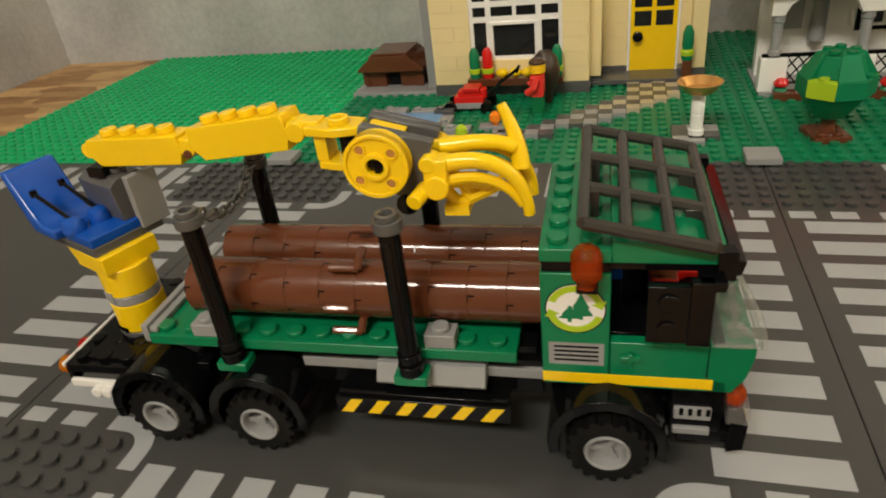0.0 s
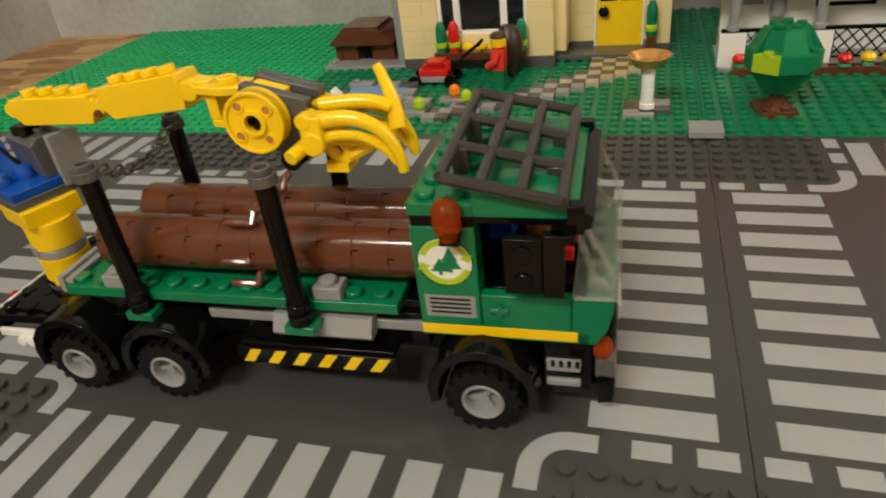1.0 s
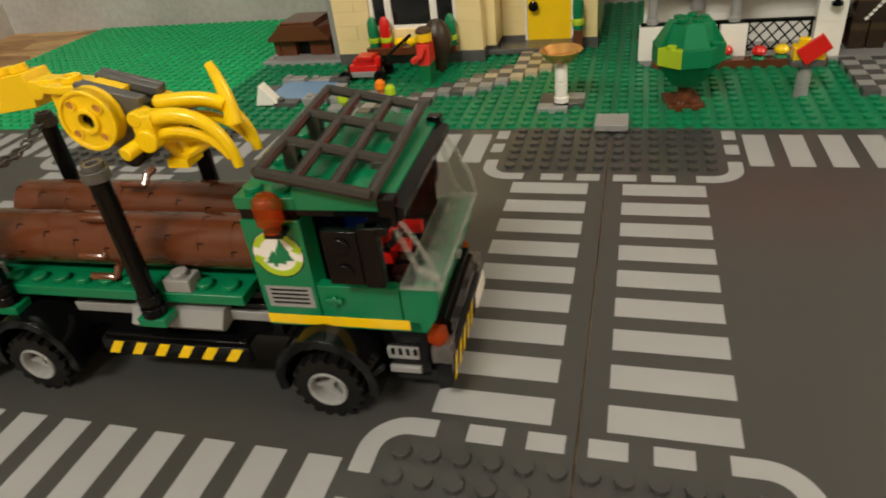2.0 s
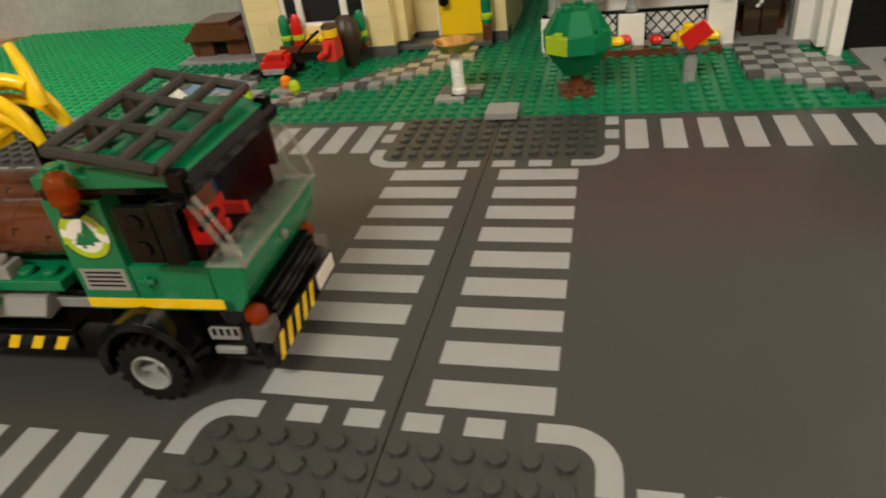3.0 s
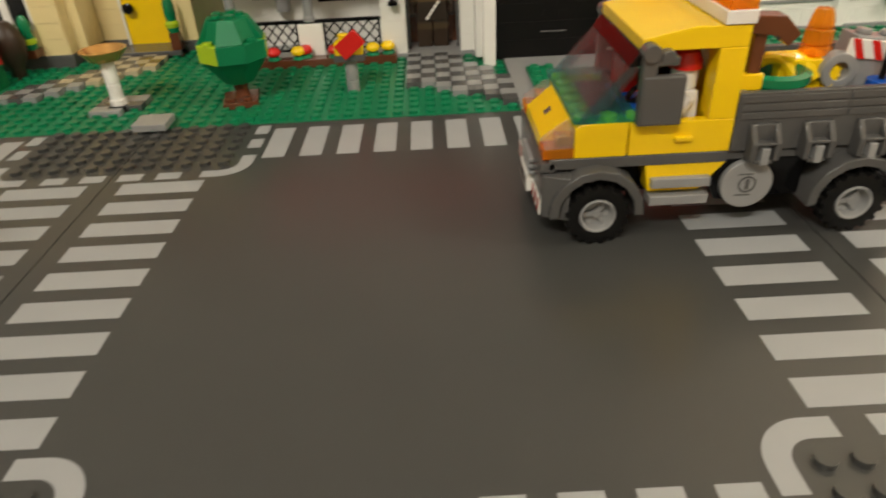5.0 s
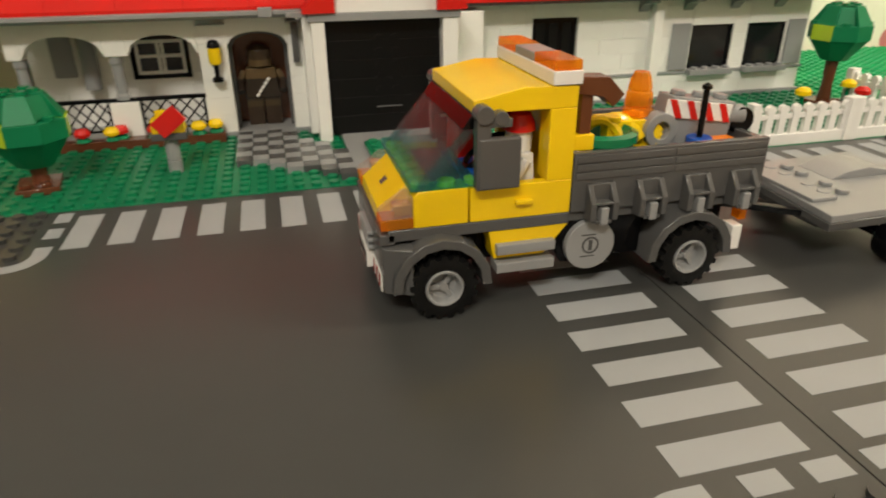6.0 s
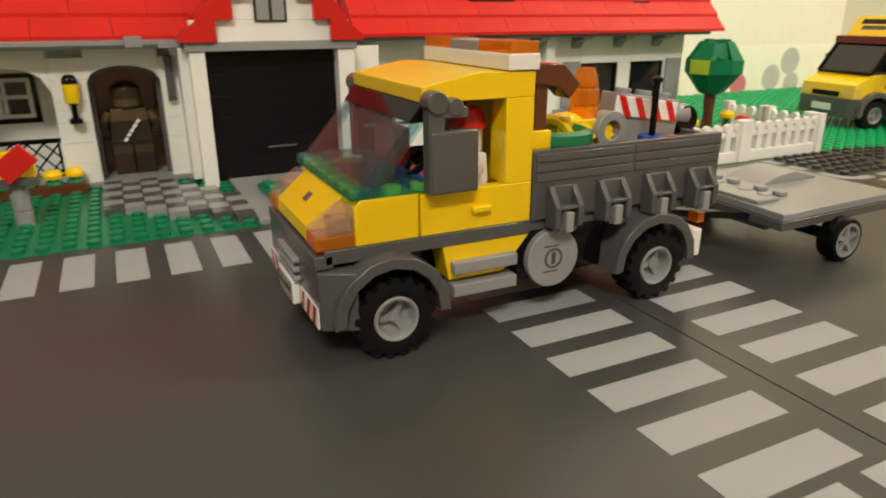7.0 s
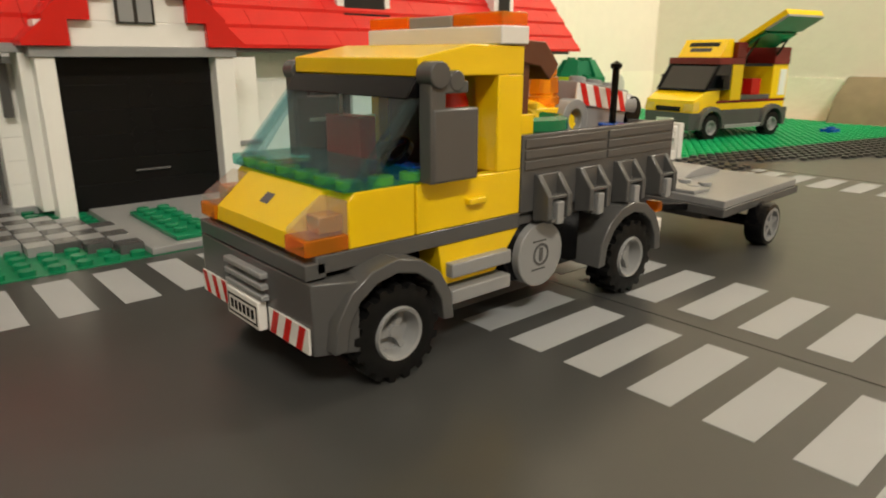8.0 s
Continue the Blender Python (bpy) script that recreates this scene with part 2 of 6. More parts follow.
def chipboard():
    """Pressed wood strands in several warm tones."""
    m = bpy.data.materials.new("strand_board")
    m.use_nodes = True
    nt = m.node_tree
    bsdf = nt.nodes["Principled BSDF"]
    coord = nt.nodes.new("ShaderNodeTexCoord")
    mp = nt.nodes.new("ShaderNodeMapping")
    mp.inputs["Scale"].default_value = (22, 70, 50)
    mp.inputs["Rotation"].default_value = (0, 0, 0.5)
    nt.links.new(coord.outputs["Object"], mp.inputs["Vector"])
    vor = nt.nodes.new("ShaderNodeTexVoronoi")
    vor.inputs["Scale"].default_value = 1.0
    nt.links.new(mp.outputs[0], vor.inputs["Vector"])
    no = nt.nodes.new("ShaderNodeTexNoise")
    no.inputs["Scale"].default_value, no.inputs["Detail"].default_value = 2.0, 6
    nt.links.new(mp.outputs[0], no.inputs["Vector"])
    sep = nt.nodes.new("ShaderNodeSeparateColor")
    nt.links.new(vor.outputs["Color"], sep.inputs[0])
    mix = nt.nodes.new("ShaderNodeMix")
    mix.data_type = "FLOAT"
    mix.inputs[0].default_value = 0.5
    nt.links.new(sep.outputs[0], mix.inputs[2])
    nt.links.new(no.outputs["Fac"], mix.inputs[3])
    ramp = nt.nodes.new("ShaderNodeValToRGB")
    ramp.color_ramp.elements[0].position, ramp.color_ramp.elements[1].position = 0.25, 0.8
    ramp.color_ramp.elements[0].color = (0.24, 0.12, 0.045, 1)
    ramp.color_ramp.elements[1].color = (0.56, 0.36, 0.16, 1)
    nt.links.new(mix.outputs[0], ramp.inputs[0])
    nt.links.new(ramp.outputs[0], bsdf.inputs["Base Color"])
    bsdf.inputs["Roughness"].default_value = 0.6
    return m


WALLPAPER = concrete("grey_concrete", (0.42, 0.42, 0.405), 9.0)
PLASTER = concrete("cream_plaster", (0.84, 0.77, 0.65), 3.0, 0.05)
DISTEMPER = concrete("dull_plaster", (0.70, 0.67, 0.60), 3.0, 0.08)
DADO = concrete("pale_cream_paint", (0.90, 0.85, 0.70), 4.0, 0.03)
BOARD = chipboard()
XL, XR, YB, YF, ZC = -79.0, 111.5, 64.6, -150.0, 235.0

solid("floor", Form().box(XL - 4, XR + 4, YF - 4, YB + 4, -2.2, -0.22), BOARD, 0, 0, 0,
      "brown pressed strand board under the toy town", "floor", kind="structure", edge=0)
solid("wall_north", Form().box(XL - 4, 47, YB, YB + 4, -0.22, ZC), WALLPAPER, 0, 0, 0,
      "rough grey concrete back wall with pale patches", "wall", kind="structure", edge=0)
solid("wall_north_plaster", Form().box(47, XR + 4, YB, YB + 4, -0.22, ZC), PLASTER, 0, 0, 0,
      "cream plastered back wall behind the houses", "wall", kind="structure", edge=0)
solid("wall_west", Form().box(XL - 4, XL, YF - 4, YB, -0.22, ZC), WALLPAPER, 0, 0, 0,
      "rough grey concrete side wall", "wall", kind="structure", edge=0)
solid("wall_east", Form().box(XR, XR + 4, YF - 4, YB, -0.22, ZC), PLASTER, 0, 0, 0,
      "cream plastered side wall", "wall", kind="structure", edge=0)
solid("wall_south", Form().box(XL, XR, YF - 4, YF, -0.22, ZC), DISTEMPER, 0, 0, 0,
      "plain plastered wall behind the viewer", "wall", kind="structure", edge=0)
solid("ceiling", Form().box(XL - 4, XR + 4, YF - 4, YB + 4, ZC, ZC + 3), DISTEMPER, 0, 0, 0,
      "plain plastered ceiling", "ceiling", kind="structure", edge=0)

# ---------- baseplates ----------
PRINT_Z = 0.012


def strip_mesh(name, w, d):
    return mesh_of(name, Form().box(-w / 2, w / 2, -d / 2, d / 2, -0.05, PRINT_Z), PAINT)


STRIPE_X, STRIPE_Y = strip_mesh("stripe", 4.1, 1.2), strip_mesh("stripe", 1.2, 4.1)
DASH_X, DASH_Y = strip_mesh("dash", 1.22, 0.75), strip_mesh("dash", 0.75, 1.22)


def kerb_form():
    """The rounded corner of the white kerb line, for the corner at the origin."""
    f, r0, r1, c = Form(), 0.85, 1.6, 5.45
    inner = [(4.55, 6.3)] + [(c + r0 * math.sin(a), c + r0 * math.cos(a)) for a in np.linspace(0, math.pi / 2, 9)] + [(6.3, 4.6)]
    outer = [(4.55, 7.05)] + [(c + r1 * math.sin(a), c + r1 * math.cos(a)) for a in np.linspace(0, math.pi / 2, 9)] + [(7.05, 4.6)]
    n = len(inner)
    f.add([(x, y, PRINT_Z) for x, y in inner + outer], [(i, i + 1, n + i + 1, n + i) for i in range(n - 1)])
    return f


KERB = mesh_of("kerb_line", kerb_form(), PAINT)


def piece(name, mesh, parent, m):
    ob = new(name, mesh)
    ob.parent = parent
    ob.matrix_basis = m
    return ob


def crossroad(name, x0, y0):
    """A 32 by 32 road plate: four studded corners, four zebra crossings, dashed kerb lines."""
    f = Form().box(0.032, 31.968, 0.02, 31.98, -0.2, 0)
    for cx in (0, 26):
        for cy in (0, 26):
            f.studs(cx, cx + 6, cy, cy + 6, 0)
    ob = solid(name, f, ROAD, x0, y0, 0, "dark grey studded road baseplate with white zebra crossings", "road plate", group="road plates", kind="structure", edge=0)
    for i in range(9):
        p = 8.0 + 2 * i
        for q in (2.95, 29.05):
            piece("stripe", STRIPE_X, ob, spot(q, p, 0))
            piece("stripe", STRIPE_Y, ob, spot(p, q, 0))
    for k in range(4):
        m = spot(16, 16, 0, 0, 0, 90 * k) @ spot(-16, -16, 0)
        piece("kerb_line", KERB, ob, m)
        for q in (0.97, 2.95):
            piece("dash", DASH_X, ob, m @ spot(q, 6.675, 0))
            piece("dash", DASH_Y, ob, m @ spot(6.675, q, 0))
    return ob


def plain_plate(name, x0, y0, x1, y1, material, label, seg=10):
    f = Form().box(0, x1 - x0, 0, y1 - y0, -0.2, 0).studs(0, x1 - x0, 0, y1 - y0, 0, seg)
    return solid(name, f, material, x0, y0, 0, label, "baseplate", group="baseplates", kind="structure", edge=0)


for n, x in enumerate((-64, -32, 0, 32)):
    crossroad("road_" + str(n + 1), x, -0.02)


def edge_y(x):
    """Front edge of the van's baseplate, which lies askew."""
    return 32.3 - 0.226 * (x - 64.8)


def verge_y(x):
    """Inner edge of the studded verge, which bends with the road."""
    return 27.6 - 0.46 * (x - 66.0) - 0.006 * (x - 66.0) ** 2


def askew_plate(name, outline, material, label, category, inside, seg, group):
    """A baseplate with a cut outline, studded in rows that run askew where inside() holds."""
    f = Form().prism("z", outline, -0.2, 0)
    turn = Matrix.Rotation(radians(-12.75), 4, "Z")
    for i in range(-12, 50):
        for j in range(-34, 40):
            p = turn @ Vector((i + 0.5, j + 0.5, 0)) + Vector((64.8, 32.3, 0))
            if inside(p.x, p.y):
                f.stud(p.x, p.y, 0, seg)
    return solid(name, f, material, 0, 0, 0, label, category, group=group, kind="structure", edge=0)


askew_plate("road_5", [(64.05, 0), (98, 0), (98, edge_y(98) - 0.03), (64.05, edge_y(64.05) - 0.03)], ROAD, "dark grey road baseplate with a bending studded verge", "road plate",
            lambda x, y: 64.6 < x < 97.5 and max(verge_y(x), 0.5) < y < edge_y(x) - 0.4, 10, "road plates")
askew_plate("ground_lawn_van", [(64.06, edge_y(64.06) + 0.03), (108, edge_y(108) + 0.03), (108, 64), (64.06, 64)], FIELD, "bright green baseplate under the delivery van", "baseplate",
            lambda x, y: 64.5 < x < 107.5 and edge_y(x) + 0.4 < y < 63.6, 6, "baseplates")
plain_plate("ground_field", -64, 32.06, -32, 64, FIELD, "bright green studded baseplate, empty field")
plain_plate("ground_lawn", -32, 32.06, 0, 64, LAWN, "green studded baseplate under the tan house", 12)
plain_plate("ground_lawn_white_house", 0.04, 32.06, 32, 64, LAWN, "green studded baseplate under the white house", 12)
plain_plate("ground_lawn_wing", 32.04, 32.06, 64, 64, LAWN, "green studded baseplate under the house wing", 12)

# ---------- wheels shared by the trucks ----------
def tyre_form(r, w):
    """A ribbed tyre: two rows of blocks, set off against each other, on one closed skin."""
    n, per, verts, faces = 17, 4, [], []
    count = n * per
    for i in range(count):
        t0 = r if i % per < 2 else r * 0.89
        t1 = r if (i + 2) % per < 2 else r * 0.89
        ring = [(r * 0.54, 0.06), (r * 0.66, 0.0), (r * 0.80, 0.03), (t0, 0.05), (t0, w * 0.49), (t1, w * 0.51), (t1, w - 0.05), (r * 0.80, w - 0.03), (r * 0.66, w), (r * 0.54, w - 0.06)]
        k = i - (i % per) + (0.25, 1.75, 2.25, 3.75)[i % per]
        c, q = math.cos(2 * math.pi * k / count), math.sin(2 * math.pi * k / count)
        verts += [(c * d, y, q * d) for d, y in ring]
    m = 10
    for i in range(count):
        j = (i + 1) % count
        faces += [(i * m + k, j * m + k, j * m + (k + 1) % m, i * m + (k + 1) % m) for k in range(m)]
    return Form().add(verts, faces)


def rim_form(r, w):
    f = Form().spin((0, 0, 0), (0, 1, 0), [(r * 0.56, w * 0.9), (r * 0.56, 0.05), (r * 0.53, -0.03), (r * 0.47, 0.0), (r * 0.42, 0.22), (r * 0.40, 0.42), (r * 0.05, 0.46), (r * 0.05, w * 0.9), (r * 0.56, w * 0.9)], 32)
    f.cyl((0, 0.20, 0), (0, 0.5, 0), r * 0.13, seg=14)
    for k in range(3):
        m = Matrix.Rotation(2 * math.pi * k / 3 + 0.5, 4, "Y")
        f.join(Form().box(-0.07 * r, 0.07 * r, 0.24, 0.46, r * 0.1, r * 0.42), m)
    return f


TYRE = mesh_of("tyre", tyre_form(1.3, 1.05), RUBBER)
RIM = mesh_of("rim", rim_form(1.3, 1.05), LIGHT)


def wheel(parent, x, y, z, far=False):
    ob = new("wheel")
    ob.parent = parent
    ob.empty_display_size = 0.004
    ob.matrix_basis = spot(x, y, z, 0, 0, 180 if far else 0)
    tagged(piece("tyre", TYRE, ob, Matrix.Identity(4)), "ribbed black rubber tyre")
    tagged(piece("rim", RIM, ob, Matrix.Identity(4)), "light grey plastic rim")
    return ob


def arch_form(r0, r1, y0, y1, a0=-12, a1=192, n=9, drop=0.0):
    """A mudguard: a band of flat facets round a wheel."""
    pts = [(math.cos(radians(a0 + (a1 - a0) * i / (n - 1))), math.sin(radians(a0 + (a1 - a0) * i / (n - 1)))) for i in range(n)]
    outline = [(c * r1, s * r1) for c, s in pts] + [(c * r0, s * r0) for c, s in reversed(pts)]
    f = Form()
    k = len(pts)
    verts = [(x, y0, z) for x, z in outline] + [(x, y1, z) for x, z in outline]
    m = 2 * k
    faces = [(i, i + 1, m - 2 - i, m - 1 - i) for i in range(k - 1)]
    faces += [(m + m - 1 - i, m + m - 2 - i, m + i + 1, m + i) for i in range(k - 1)]
    faces += [(i, m + i, m + (i + 1) % m, (i + 1) % m) for i in range(m)]
    f.add(verts, faces)
    return f


def disc_print(r, seg=40):
    return Form().cyl((0, 0, 0), (0, 0, 0.012), r, seg=seg)


def flat(points, h=0.012):
    """A thin printed shape in the xy plane."""
    return Form().prism("z", points, 0, h)


# ---------- the green log truck ----------
gt = thing("log_truck", -8.4, 7.0, 0, "green toy brick log truck with yellow crane, carrying brown logs", "toy truck", 1.95)
for wx in (0.05, -11.95, -15.95):
    wheel(gt, wx, -0.38, 1.3)
    wheel(gt, wx, 7.1, 1.3, True)
    part("mudguard", arch_form(1.5, 1.88, -0.34, 1.3, -16, 196, 11), BLACK, gt, "glossy black mudguard", at=spot(wx, 0, 1.58))
    part("mudguard", arch_form(1.5, 1.88, 0.05, 1.5, -16, 196, 11), BLACK, gt, at=spot(wx, 5.6, 1.58))
    part("axle", Form().cyl((wx, 0.2, 1.3), (wx, 6.6, 1.3), 0.25), DARK, gt)
# chassis
part("chassis", Form().box(-19.6, 3.4, 1.7, 5.4, 1.7, 2.5).box(-19.4, -14.2, 0.9, 6.2, 2.5, 2.9)
     .box(-10.6, -2.0, 1.2, 5.9, 2.2, 3.6).box(-14, -2.2, 1.4, 5.7, 3.2, 4.0).box(-1.9, 3.2, 1.7, 5.4, 2.5, 3.3), BLACK, gt, "black chassis")
rd = Form().box(-20.2, -15.9, 0.55, 6.55, 2.35, 2.75)
for i in range(4):
    for j in range(6):
        if not (i < 3 and j in (2, 3)):
            rd.stud(-19.7 + i, 1.05 + j, 2.75)
part("rear_deck", rd, BLACK, gt, "black studded rear deck")
part("rear_bumper", Form().box(-20.2, -20.0, 0.5, 6.6, 1.9, 2.62), BLACK, gt, "black rear bumper")
part("deck_edge", Form().box(-20.32, -20.2, 0.5, 6.6, 2.62, 2.8), WHITE, gt, "thin white edge along the rear deck")
part("rear_rail", Form().box(-20.1, -18.0, 0.36, 0.55, 1.8, 2.14), WHITE, gt, "white rail below the rear deck")
part("bumper_clip", Form().cyl((-18.9, 0.1, 1.75), (-18.9, 0.5, 1.75), 0.22).cyl((-18.45, 0.1, 1.75), (-18.45, 0.5, 1.75), 0.22).box(-19.2, -18.2, 0.3, 0.6, 1.5, 1.8), WHITE, gt)
for ty, mat in ((1.0, AMBER), (2.1, REDGLASS), (5.1, REDGLASS), (6.2, AMBER)):
    part("tail_light", Form().cyl((-20.75, ty, 2.35), (-20.4, ty, 2.35), 0.36), mat, gt, "clear round tail light")
# bed
bed = Form().box(-15.9, -2.75, 0.55, 6.55, 4.0, 4.4)
for i in range(13):
    for j in (0, 5):
        bed.stud(-15.4 + i, 1.05 + j, 4.4)
part("bed", bed, GREEN, gt, "green plate bed with studs")
part("bed_edge", Form().box(-16.15, -15.9, 0.6, 6.5, 4.05, 4.75).box(-15.9, -15.6, 0.7, 6.4, 4.4, 4.62), LIGHT, gt, "light grey tile along the bed's end")
part("bed_support", Form().box(-13.5, -3.5, 2.2, 4.9, 4.4, 4.62), BLACK, gt)
part("tank", Form().box(-10.4, -2.0, 1.05, 1.6, 2.95, 3.35), LIGHT, gt, "light grey side rail")
part("tank_cover", Form().prism("x", [(0.35, 3.05), (0.7, 3.62), (1.3, 3.72), (1.3, 2.95), (0.5, 2.85)], -7.5, -3.8), LIGHT, gt, "light grey slope under the bed")
for sx, sy, sg, top in ((-12.55, 0.35, 1, 9.0), (-6.12, 0.2, 1, 9.0), (-13.2, 6.05, -1, 8.45), (-6.5, 6.05, -1, 8.45)):
    part("stake_foot", Form().box(sx - 0.55, sx + 0.55, min(sy - 0.35 * sg, sy + 0.4 * sg), max(sy - 0.35 * sg, sy + 0.4 * sg), 3.4, 3.75), GREEN, gt)
    st = part("stake", Form().cyl((sx, sy, 3.75), (sx, sy, top), 0.33, seg=18).cyl((sx, sy, 3.75), (sx, sy, 4.15), 0.42, seg=18)
              .cyl((sx, sy, 4.25), (sx, sy, 4.6), 0.40, seg=18).box(sx - 0.1, sx + 0.1, sy - 0.36, sy + 0.36, 4.8, top - 0.3), BLACK, gt, "black upright stake")
    part("cap", Form().cyl((sx, sy, top), (sx, sy, top + 0.36), 0.44, seg=18).cyl((sx, sy, top + 0.36), (sx, sy, top + 0.56), 0.34, seg=18, hole=0.2), DARK if sg > 0 else CHARCOAL, st, "grey round cap", edge=0.02)
for bx, by in ((-5.2, 0.95), (-13.6, 0.95)):
    part("bracket", Form().box(bx - 0.5, bx + 0.5, by - 0.35, by + 0.4, 4.4, 4.9).stud(bx, by, 4.9), LIGHT, gt, "light grey bracket brick")

# hazard board below the bed
hz = part("hazard_board", Form().box(-9.1, -3.0, 0.25, 0.5, 1.62, 2.32).box(-9.0, -3.1, 0.4, 1.8, 2.2, 2.45), BLACK, gt, "black board with yellow diagonal stripes")
for k in range(6):
    x0 = -8.95 + k * 0.98
    part("stripe", Form().prism("y", [(x0, 1.68), (x0 + 0.42, 1.68), (x0 + 0.86, 2.27), (x0 + 0.44, 2.27)], 0.235, 0.252), YELLOW, hz, edge=0)

# logs of stacked round bricks
def log_segment(k):
    f = Form().spin((0, 0, 0), (1, 0, 0), [(0.985, 0.0), (1.0, 0.015), (1.0, 1.235), (0.985, 1.25)], 48)
    return f


SEG = mesh_of("log_segment", log_segment(0), BROWN)
NOTCH = mesh_of("notch", Form().box(0, 0.2, -0.025, 0.025, -0.01, 0.008).box(-0.035, 0.0, -0.2, 0.025, -0.01, 0.008), BLACK)
logs = []
for ly, x0, turn in ((2.15, -14.3, 0), (4.55, -14.1, 14)):
    lg = thing("log", -8.4, 7.0, 0, "glossy reddish-brown log built of round bricks, on the truck bed", "log", 1.95, group="logs on the truck")
    for k in range(10 if ly < 3 else 10):
        sgm = piece("log_segment", SEG, lg, spot(x0 + k * 1.25, ly, 5.62, 15 * k + turn))
        for a in range(6):
            piece("notch", NOTCH, sgm, pose(0, 0, 0, 60 * a + 5) @ spot(0.03, 0, 1.0))
    logs.append(lg)
for bx, by, bz in ((-8.6, 1.28, 5.45), (-8.35, 1.75, 6.75), (-8.4, 1.2, 4.62), (-8.2, 4.0, 6.9)):
    h = thing("branch_stub", -8.4, 7.0, 0, "short reddish-brown bent bar stuck to a log", "bar", 1.95, group="branch stubs")
    part("bar", Form().pipe([(bx - 0.55, by - 0.15, bz), (bx + 0.25, by - 0.15, bz), (bx + 0.42, by - 0.1, bz - 0.05)], 0.14, 10), BROWN, h, edge=0)
    part("stem", Form().pipe([(bx + 0.42, by - 0.15, bz - 0.05), (bx + 0.45, by + 0.1, bz + 0.25), (bx + 0.45, by + 0.55, bz + 0.3)], 0.15, 10), BROWN, h, edge=0)

# cab
part("cab_floor", Form().box(-1.95, 3.45, 0.55, 6.55, 3.3, 3.75), GREEN, gt)
def pillar(y0, y1):
    return Form().box(-1.95, 0.05, y0, y1, 3.75, 7.42)
near_p = part("cab_side", pillar(0.55, 1.45), GREEN, gt, "green cab side with round badge and grille print")
part("cab_side", pillar(5.65, 6.55), GREEN, gt)
part("cab_back", Form().box(-1.95, -1.05, 1.45, 5.65, 3.75, 7.42), GREEN, gt)
for y0, y1 in ((0.55, 0.95), (6.15, 6.55)):
    dr = part("door", Form().box(0.08, 2.85, y0, y1, 3.75, 5.02), GREEN, gt, "green door with small handle")
    if y0 < 1:
        part("handle", Form().box(0.35, 0.95, y0 - 0.16, y0, 4.42, 4.6).box(0.6, 0.75, y0 - 0.16, y0, 4.3, 4.7), GREEN, dr)
part("front_emblem", Form().cyl((4.02, 3.55, 4.45), (4.2, 3.55, 4.42), 0.16, seg=14), LIGHT, gt, "small pale emblem", edge=0)
part("cab_front", Form().prism("y", [(2.88, 3.3), (3.6, 3.3), (3.95, 3.9), (4.12, 4.7), (4.12, 5.05), (2.88, 5.05)], 0.55, 6.55), GREEN, gt, "curved green front under the windscreen")
part("cab_band", Form().box(-1.9, 0.05, 0.62, 6.48, 7.42, 7.8).box(-0.1, 2.9, 0.62, 6.48, 7.55, 7.8), BLACK, gt)
part("side_stripe", Form().box(-1.95, 3.05, 0.535, 0.56, 3.40, 3.78), YELLOW, gt, "yellow printed stripe along the cab", edge=0)
roof = Form().box(-1.95, 0.05, 0.55, 6.55, 7.8, 8.22)
for j in range(6):
    roof.stud(-1.45, 1.05 + j, 8.22).stud(-0.5, 1.05 + j, 8.22)
roof.prism("y", [(0.05, 7.8), (2.9, 7.8), (3.15, 7.9), (3.05, 8.12), (2.2, 8.42), (0.05, 8.5)], 0.55, 6.55)
part("roof", roof, GREEN, gt, "green studded cab roof")
part("visor", Form().prism("y", [(2.9, 7.55), (3.4, 7.55), (3.5, 7.95), (3.1, 8.12)], 0.45, 6.65).box(2.75, 3.25, 0.3, 0.75, 7.45, 8.35).box(2.75, 3.25, 6.35, 6.8, 7.45, 8.35), BLACK, gt, "black visor edge")
# roof rack, a tilted lattice
rk = new("roof_rack")
rk.parent = gt
tagged(rk, "dark grey lattice rack")
def rack_pt(u, v):
    return (-0.72 + 3.36 * u, 0.3 + 6.0 * v, 9.2 - 0.72 * u + 0.3 * v)
for i in range(4):
    part("rack_bar", Form().pipe([rack_pt(i / 3, 0), rack_pt(i / 3, 1)], 0.19, 8), CHARCOAL, rk, edge=0)
    part("rack_bar", Form().pipe([rack_pt(0, i / 3), rack_pt(1, i / 3)], 0.19, 8), CHARCOAL, rk, edge=0)
for u, v in ((0.05, 0.33), (0.05, 0.67), (0.9, 0.33), (0.9, 0.67)):
    p = rack_pt(u, v)
    part("rack_clip", Form().box(p[0] - 0.25, p[0] + 0.25, p[1] - 0.2, p[1] + 0.2, 8.2, p[2]), CHARCOAL, rk)
